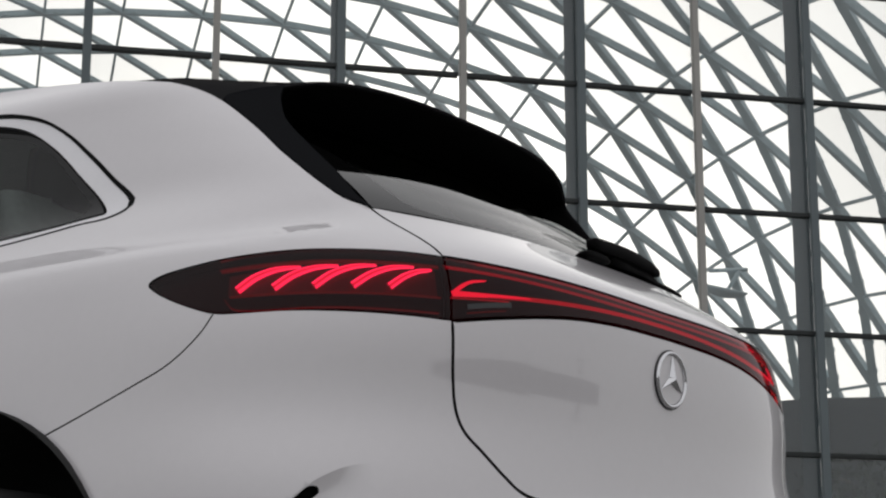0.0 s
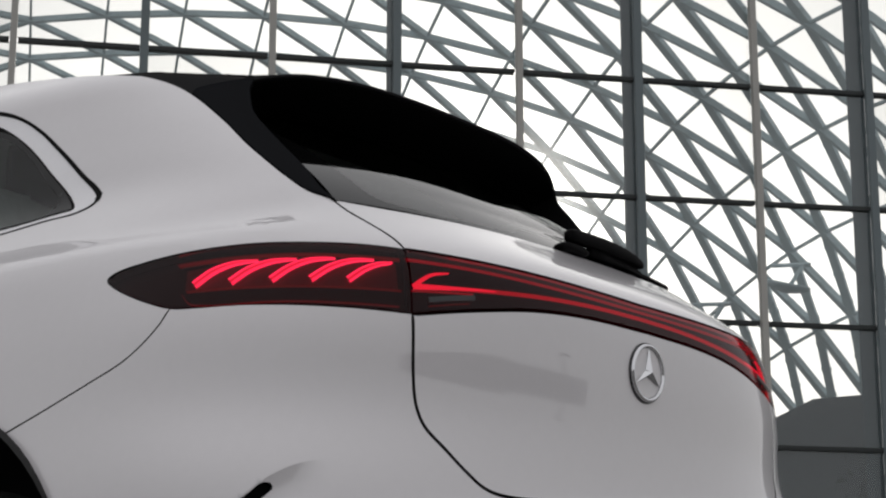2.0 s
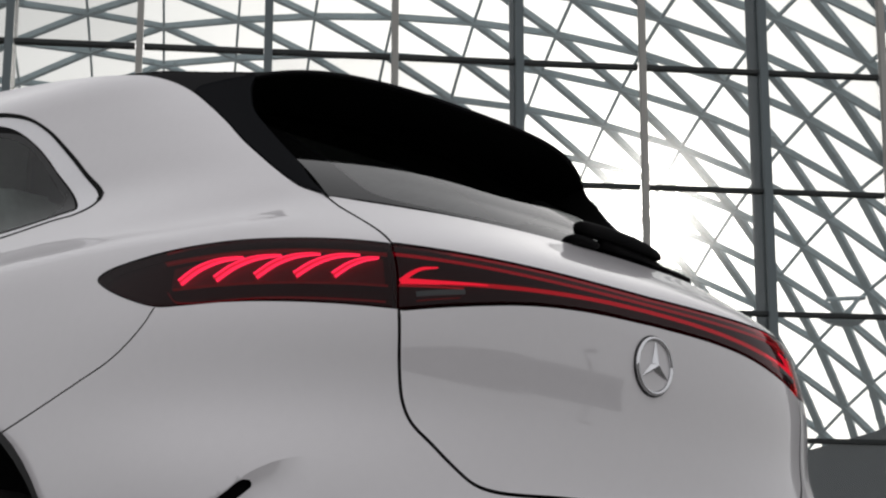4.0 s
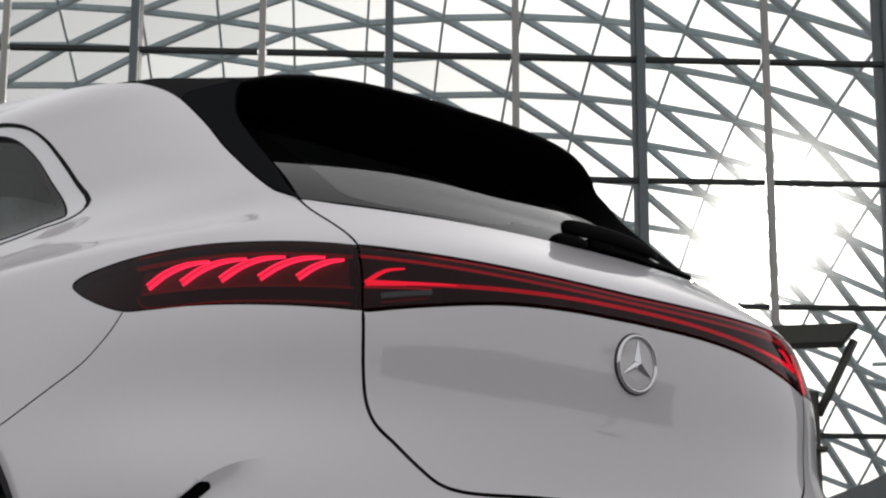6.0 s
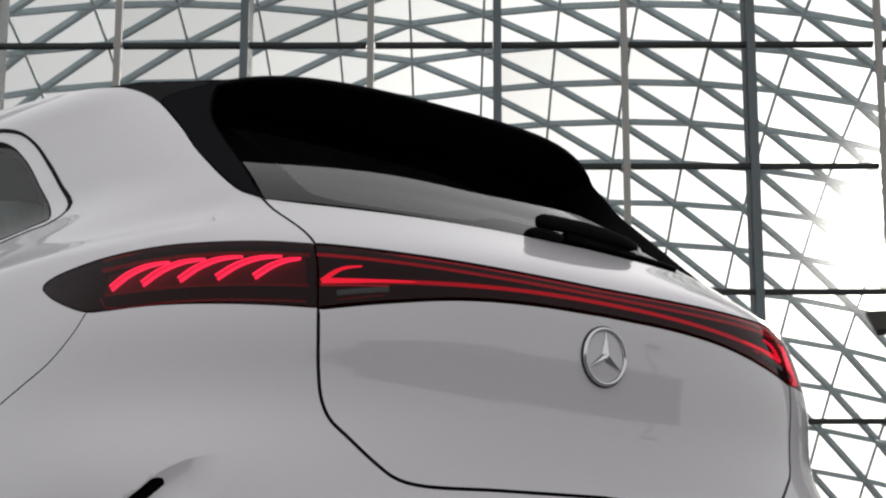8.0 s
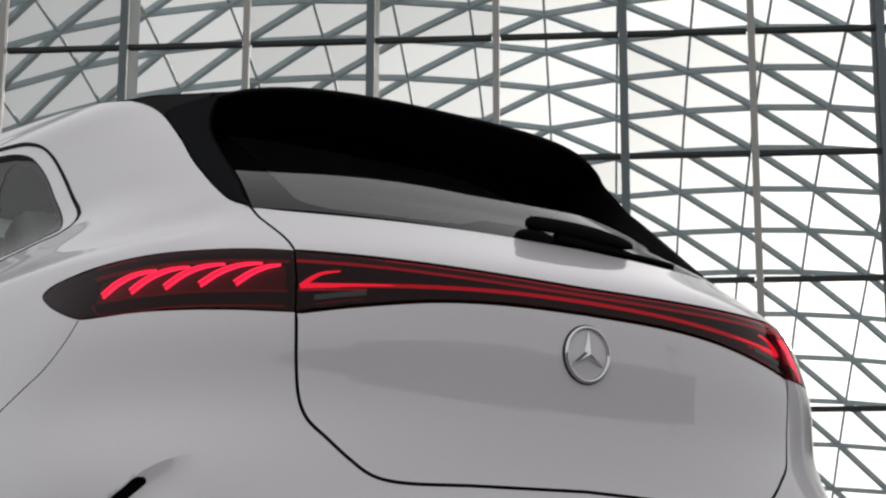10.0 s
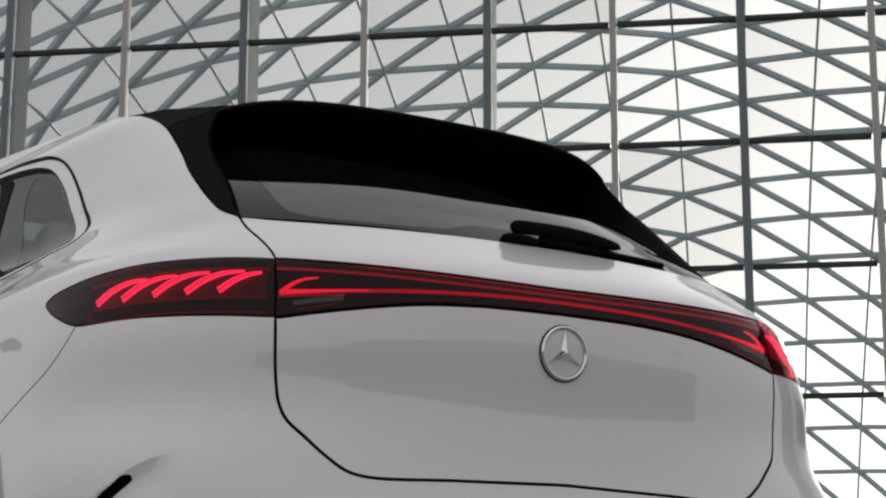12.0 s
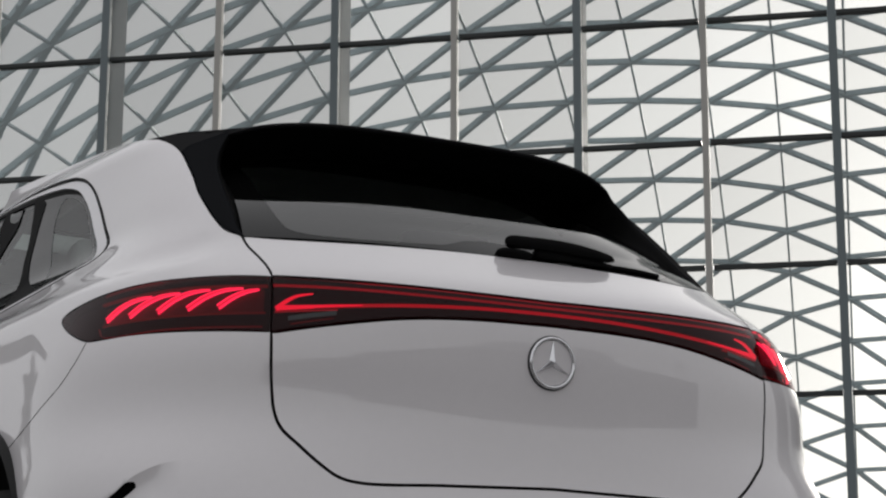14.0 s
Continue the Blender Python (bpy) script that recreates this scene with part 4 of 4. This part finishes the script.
def face_box(name, size, at, mat, parent, bevel=0.0, label=""):
    ob = part(name, box_bm(size, at, bevel=bevel), mat, parent, label)
    ob.matrix_local = FACE
    return ob


hall = thing("glass_hall_front", "tall glazed hall front of grey mullions and dark transoms", "facade", kind="structure")
C0, C1, TOP = -13, 20, LEVEL_ONE + 3 * BAY
levels = [LEVEL_ONE + k * BAY for k in range(3, -6, -1)]
pane_mesh = None
for c in range(C0, C1 + 1):
    u = FIRST + c * BAY
    if c % 2 == 0:
        face_box("mullion", (0.19, 0.14, TOP - GROUND), (u, -0.07, (TOP + GROUND) / 2), MULLION, hall, 0.012)
        face_box("mullion_fin", (0.12, 1.05, TOP - GROUND), (u, 0.60, (TOP + GROUND) / 2), FIN_STEEL, hall, 0.01)
    else:
        face_box("mullion", (0.15, 0.20, TOP - GROUND), (u, -0.07, (TOP + GROUND) / 2), PALE_MULLION, hall, 0.012)
for c in range(C0, C1):
    u = FIRST + (c + 0.5) * BAY
    for k, z in enumerate(levels):
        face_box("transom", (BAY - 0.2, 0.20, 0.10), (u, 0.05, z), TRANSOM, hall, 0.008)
        low = max(z - BAY, GROUND)
        if pane_mesh is None or low == GROUND:
            ob = part("pane", box_bm((BAY - 0.15, 0.02, z - low - 0.10), (0, 0, 0)), FACADE_GLASS, hall)
            if low != GROUND:
                pane_mesh = ob.data
        else:
            ob = new("pane", pane_mesh)
            ob.parent = hall
        ob.matrix_local = Matrix.Translation(on_face(u, 0.05, (z + low) / 2)) @ FACE.to_3x3().to_4x4()
        ob.visible_shadow = False

# ---- vaulted steel lattice roof of the hall ----
vault = thing("lattice_roof", "vaulted roof lattice of grey steel beams with thin ties", "roof", kind="structure")
V_TURN, V_SIDE, V_FAR = 0.693, -3.464, 137.16
va, ve = (math.sin(V_TURN), math.cos(V_TURN)), (math.cos(V_TURN), -math.sin(V_TURN))


def node(i, m):
    """A joint of the lattice: i counts from the crown to the flanks, m along the vault."""
    u, k, side = abs(i) / 8, m / 6, (i > 0) - (i < 0)
    lat = side * (40.43 * u - 0.47 * u**2 - 1.645 * u**3) * (1 - 0.023 * k) + V_SIDE
    deep = V_FAR + 29.91 * k - 17.08 * u - 17.04 * u**2 + 12.23 * u**3
    z = 46.20 - 8.032 * k - 3.934 * k * k - (-0.438 * u + 11.232 * u**2 - 0.171 * u**3) * (1 - 0.373 * k)
    if i == 0:
        z -= 0.14 * max(m, 0)  # the crown sags into a shallow valley
    return Vector((lat * ve[0] + deep * va[0], lat * ve[1] + deep * va[1], z))


def beam(name, pts, width, depth, mat, parent, knobs=0):
    """A box beam through the joints, with small clamp knobs along its upper edge."""
    p = np.array([tuple(q) for q in pts])
    d = np.gradient(p, axis=0)
    d /= np.linalg.norm(d, axis=1, keepdims=True)
    x = np.cross(d, (0, 0, 1))
    x /= np.linalg.norm(x, axis=1, keepdims=True)
    y = np.cross(x, d)
    w = np.broadcast_to(np.asarray(width, float) / 2, (len(p),))[:, None]
    h = depth / 2
    rows = np.stack([p - x * w - y * h, p + x * w - y * h, p + x * w + y * h, p - x * w + y * h], 1)
    v, f = loft(rows, True)
    v = list(v)
    n = len(v)
    f += [(3, 2, 1, 0), (n - 4, n - 3, n - 2, n - 1)]
    for i in range(len(p) - 1):
        for t in (np.arange(knobs) + 0.5) / max(knobs, 1):
            for side in (-1, 1):
                at = p[i] * (1 - t) + p[i + 1] * t + side * x[i] * (w[i, 0] + 0.02)
                b = len(v)
                for sx in (-1, 1):
                    for sy in (-1, 1):
                        for sz in (-1, 1):
                            v.append(at + sx * 0.05 * x[i] + sy * 0.13 * d[i] + sz * 0.10 * y[i])
                f += [(b, b + 1, b + 3, b + 2), (b + 4, b + 6, b + 7, b + 5), (b, b + 4, b + 5, b + 1), (b + 2, b + 3, b + 7, b + 6), (b, b + 2, b + 6, b + 4), (b + 1, b + 5, b + 7, b + 3)]
    return link_mesh(name, v, f, mat, parent)


M0, M1, SPAN = -10, 12, 15
for i in range(-SPAN, SPAN + 1):
    beam("tie", [node(i, m) for m in range(M0, M1 + 1)], 0.17, 0.17, STEEL, vault)
for m in range(M0, M1 + 1):
    for half in (range(0, SPAN + 1), range(0, -SPAN - 1, -1)):
        beam("arch_beam", [node(i, m) for i in half], [0.40 + 0.012 * max(i - 2, 0) for i in half], 0.38, STEEL, vault, 3)
for m in range(M0 - SPAN, M1 + 1):
    for sgn in (1, -1):
        steps = [i for i in range(0, SPAN + 1) if M0 <= m + i <= M1]
        pts = [node(sgn * i, m + i) for i in steps]
        if len(pts) > 1:
            beam("diagonal_beam", pts, [0.40 + 0.012 * max(sgn * i - 2, 0) for i in steps], 0.38, STEEL, vault, 3)



# ---- the far end wall of the hall, with a sloping top ----
def out(heading, far, z):
    h = radians(heading)
    return Vector((-2.7 + far * math.sin(h), -2.3 + far * math.cos(h), z))


end_wall = thing("end_wall", "dull grey end wall behind the glass, top sloping away", "wall", kind="structure")
top = [(50.0, 5.2), (53.0, 6.4), (55.2, 7.2), (56.9, 8.0), (59.3, 8.6), (61.5, 9.6), (63.4, 9.7), (68.0, 9.6), (76.0, 9.4)]
rows = [[], [], [], []]
for h, e in top:
    z = 0.3 + 75 * math.tan(radians(e))
    for row, q in zip(rows, (out(h, 75, GROUND), out(h, 75, z), out(h, 76, z), out(h, 76, GROUND))):
        row.append(tuple(q))
v, f = loft(rows)
link_mesh("wall_face", v, [t[::-1] for t in f], END_GREY, end_wall)

# ---- lamp post with a flat head, in front of the hall ----
post = thing("lamp_post", "dark steel lamp post with flat head on raking arm", "lamp post", out(53.75, 30, GROUND), group="lamp posts")
base = out(53.75, 30, GROUND)
post.rotation_euler = (0, 0, radians(-53.75))
rows = [[(0.14 * math.cos(a), 0.14 * math.sin(a), z) for a in np.linspace(0, 2 * np.pi, 25)[:-1]] for z in (0, 2.5, 5.50)]
v, f = loft(rows, True)
v = list(v)
f += [tuple(range(len(v) - 24, len(v)))]
link_mesh("pole", v, f, OLIVE_STEEL, post, smooth=False)
rows = [[(r * math.cos(a), r * math.sin(a), z) for a in np.linspace(0, 2 * np.pi, 33)[:-1]] for r, z in ((0.14, 4.60), (0.24, 4.60), (0.24, 4.66), (0.14, 4.66))]
v, f = loft(rows, True)
link_mesh("collar", v, f, OLIVE_STEEL, post)
v, f = loft([[(x0, y, z0), (x1, y, z0), (x2, y, z1), (x3, y, z1)] for y, (x0, x1, x2, x3, z0, z1) in ((-0.25, (-0.62, 0.52, 0.76, -0.76, 6.22, 6.50)), (0.25, (-0.62, 0.52, 0.76, -0.76, 6.22, 6.50)))], True)
link_mesh("lamp_head", list(v), f + [(3, 2, 1, 0), (4, 5, 6, 7)], OLIVE_STEEL, post, "flat dark lamp head")
tube("arm", [(0.12, 0, 5.15), (0.30, 0, 5.5), (0.70, 0, 6.28)], 0.07, OLIVE_STEEL, post, "raking steel arm", up=(0, 1, 0))

# its twins across the plaza, mirrored in the flank and the tailgate of the car
for heading, far in ((351.1, 21.2), (203.0, 43.0), (128.5, 44.0)):
    copy_thing(post, Matrix.Translation(out(heading, far, GROUND)) @ Euler((0, 0, radians(-heading))).to_matrix().to_4x4())

# ---- dish-shaped reflectors on masts inside the hall ----
def reflector(heading, elev, far, width, tilt):
    z = 0.3 + far * math.tan(radians(elev))
    at = out(heading, far, z)
    ob = thing("dish_reflector", "hazy grey dish reflector on a thin mast inside the hall", "reflector", out(heading, far, GROUND), group="dish reflectors")
    ob.rotation_euler = (0, 0, radians(-heading))
    turn = Euler((radians(12), radians(tilt), 0)).to_matrix()
    rows = []
    for r, d in ((0.02, -0.16), (0.5, -0.12), (0.85, -0.05), (1.0, 0.03), (0.98, 0.06), (0.5, -0.02), (0.02, -0.05)):
        rows.append([tuple(turn @ Vector((r * width / 2 * math.cos(a), r * width / 2 * math.sin(a), d * width)) + Vector((0, 0, z - GROUND))) for a in np.linspace(0, 2 * np.pi, 29)[:-1]])
    v, f = loft(rows, True)
    link_mesh("dish", v, f, STEEL, ob, smooth=True)
    tube("mast", [(0, 0, 0), (0, 0, (z - GROUND) / 2), (0, 0, z - GROUND - 0.1)], 0.14, STEEL, ob)
    tube("bracket", [(0, 0, z - GROUND - 0.2), (0.6, 0, z - GROUND + 0.7), (0.9, 0, z - GROUND + 0.75), (-0.5, 0, z - GROUND + 0.75)], 0.08, STEEL, ob)


reflector(60.85, 12.85, 70, 1.75, 14)
reflector(58.5, 11.8, 70, 1.7, 8)
reflector(55.9, 9.9, 70, 1.6, 12)
reflector(52.6, 7.9, 70, 1.5, 10)

# ---- unseen blocks added behind the camera for the paint to reflect ----
def block(heading, far, wide, deep, high, label):
    ob = thing("office_block", label, "building", out(heading, far, GROUND), group="blocks round the plaza")
    ob.rotation_euler = (0, 0, radians(-heading))
    part("walls", box_bm((wide, deep, high), (0, deep / 2, high / 2), bevel=0.1), DARK_BLOCK, ob)
    part("roof_slab", box_bm((wide + 0.8, deep + 0.8, 0.5), (0, deep / 2, high + 0.25), bevel=0.05), CONCRETE, ob)
    for k in range(int(high / 3.6)):
        part("window_band", box_bm((wide - 2, 0.12, 1.7), (0, -0.05, 2.2 + 3.6 * k), bevel=0.02), GLOSS_BLACK, ob, "dark window band")


block(157, 62, 34, 12, 6.4, "long dark block across the plaza")
block(134.6, 62, 17.5, 10, 5.6, "low dark wing of the block across the plaza")
block(186, 70, 34, 12, 5.0, "unseen low dark block added for the paint to mirror")
# made-up low skyline that darkens what the flank mirrors
block(232, 88, 60, 14, 3.6, "unseen low dark block added for the paint to mirror")
block(283, 84, 52, 12, 3.0, "unseen low dark block added for the paint to mirror")
block(328, 92, 56, 12, 3.6, "unseen low dark block added for the paint to mirror")


# ---- trees inside the hall, low behind the glass ----
def tree(heading, far, high, seed):
    rnd = np.random.default_rng(seed)
    ob = thing("tree", "dark leafy tree standing inside the hall before the end wall", "tree", out(heading, far, GROUND), group="trees in the hall")
    ob.rotation_euler = (0, 0, rnd.uniform(0, 6))
    tube("trunk", spline([(0, 0, 0), (0.1, 0.05, high * 0.3), (-0.05, 0.1, high * 0.6), (0, 0, high * 0.9)], 0.5), np.linspace(0.24, 0.05, len(spline([(0, 0, 0), (0.1, 0.05, high * 0.3), (-0.05, 0.1, high * 0.6), (0, 0, high * 0.9)], 0.5))), BARK, ob)
    ends = []
    for k in range(9):
        z = high * rnd.uniform(0.40, 0.75)
        a, r = k * 2.4, high * rnd.uniform(0.15, 0.27)
        end = np.array((r * math.cos(a), r * math.sin(a), z + high * rnd.uniform(0.08, 0.2)))
        tube("limb", [(0, 0, z), tuple(end * (0.5, 0.5, 1) - (0, 0, 0.1)), tuple(end)], np.array((0.09, 0.06, 0.03)), BARK, ob, sides=6)
        ends.append(end)
    ends.append(np.array((0, 0, high * 0.9)))
    v, f = [], []
    for e in ends:
        for _ in range(110):
            at = e + rnd.normal(size=3) * high * (0.085, 0.085, 0.055)
            at[2] = min(at[2], high)
            a, b = rnd.normal(size=3), rnd.normal(size=3)
            a /= np.linalg.norm(a)
            b = np.cross(a, b)
            b /= np.linalg.norm(b)
            i = len(v)
            v += [at - a * 0.20, at + b * 0.09, at + a * 0.20, at - b * 0.09]
            f.append((i, i + 1, i + 2, i + 3))
    link_mesh("crown", v, f, LEAF, ob, "dark green leaves")


tree(64.6, 70, 10.0, 1)
tree(67.6, 68, 10.4, 2)
tree(62.6, 72, 8.9, 3)
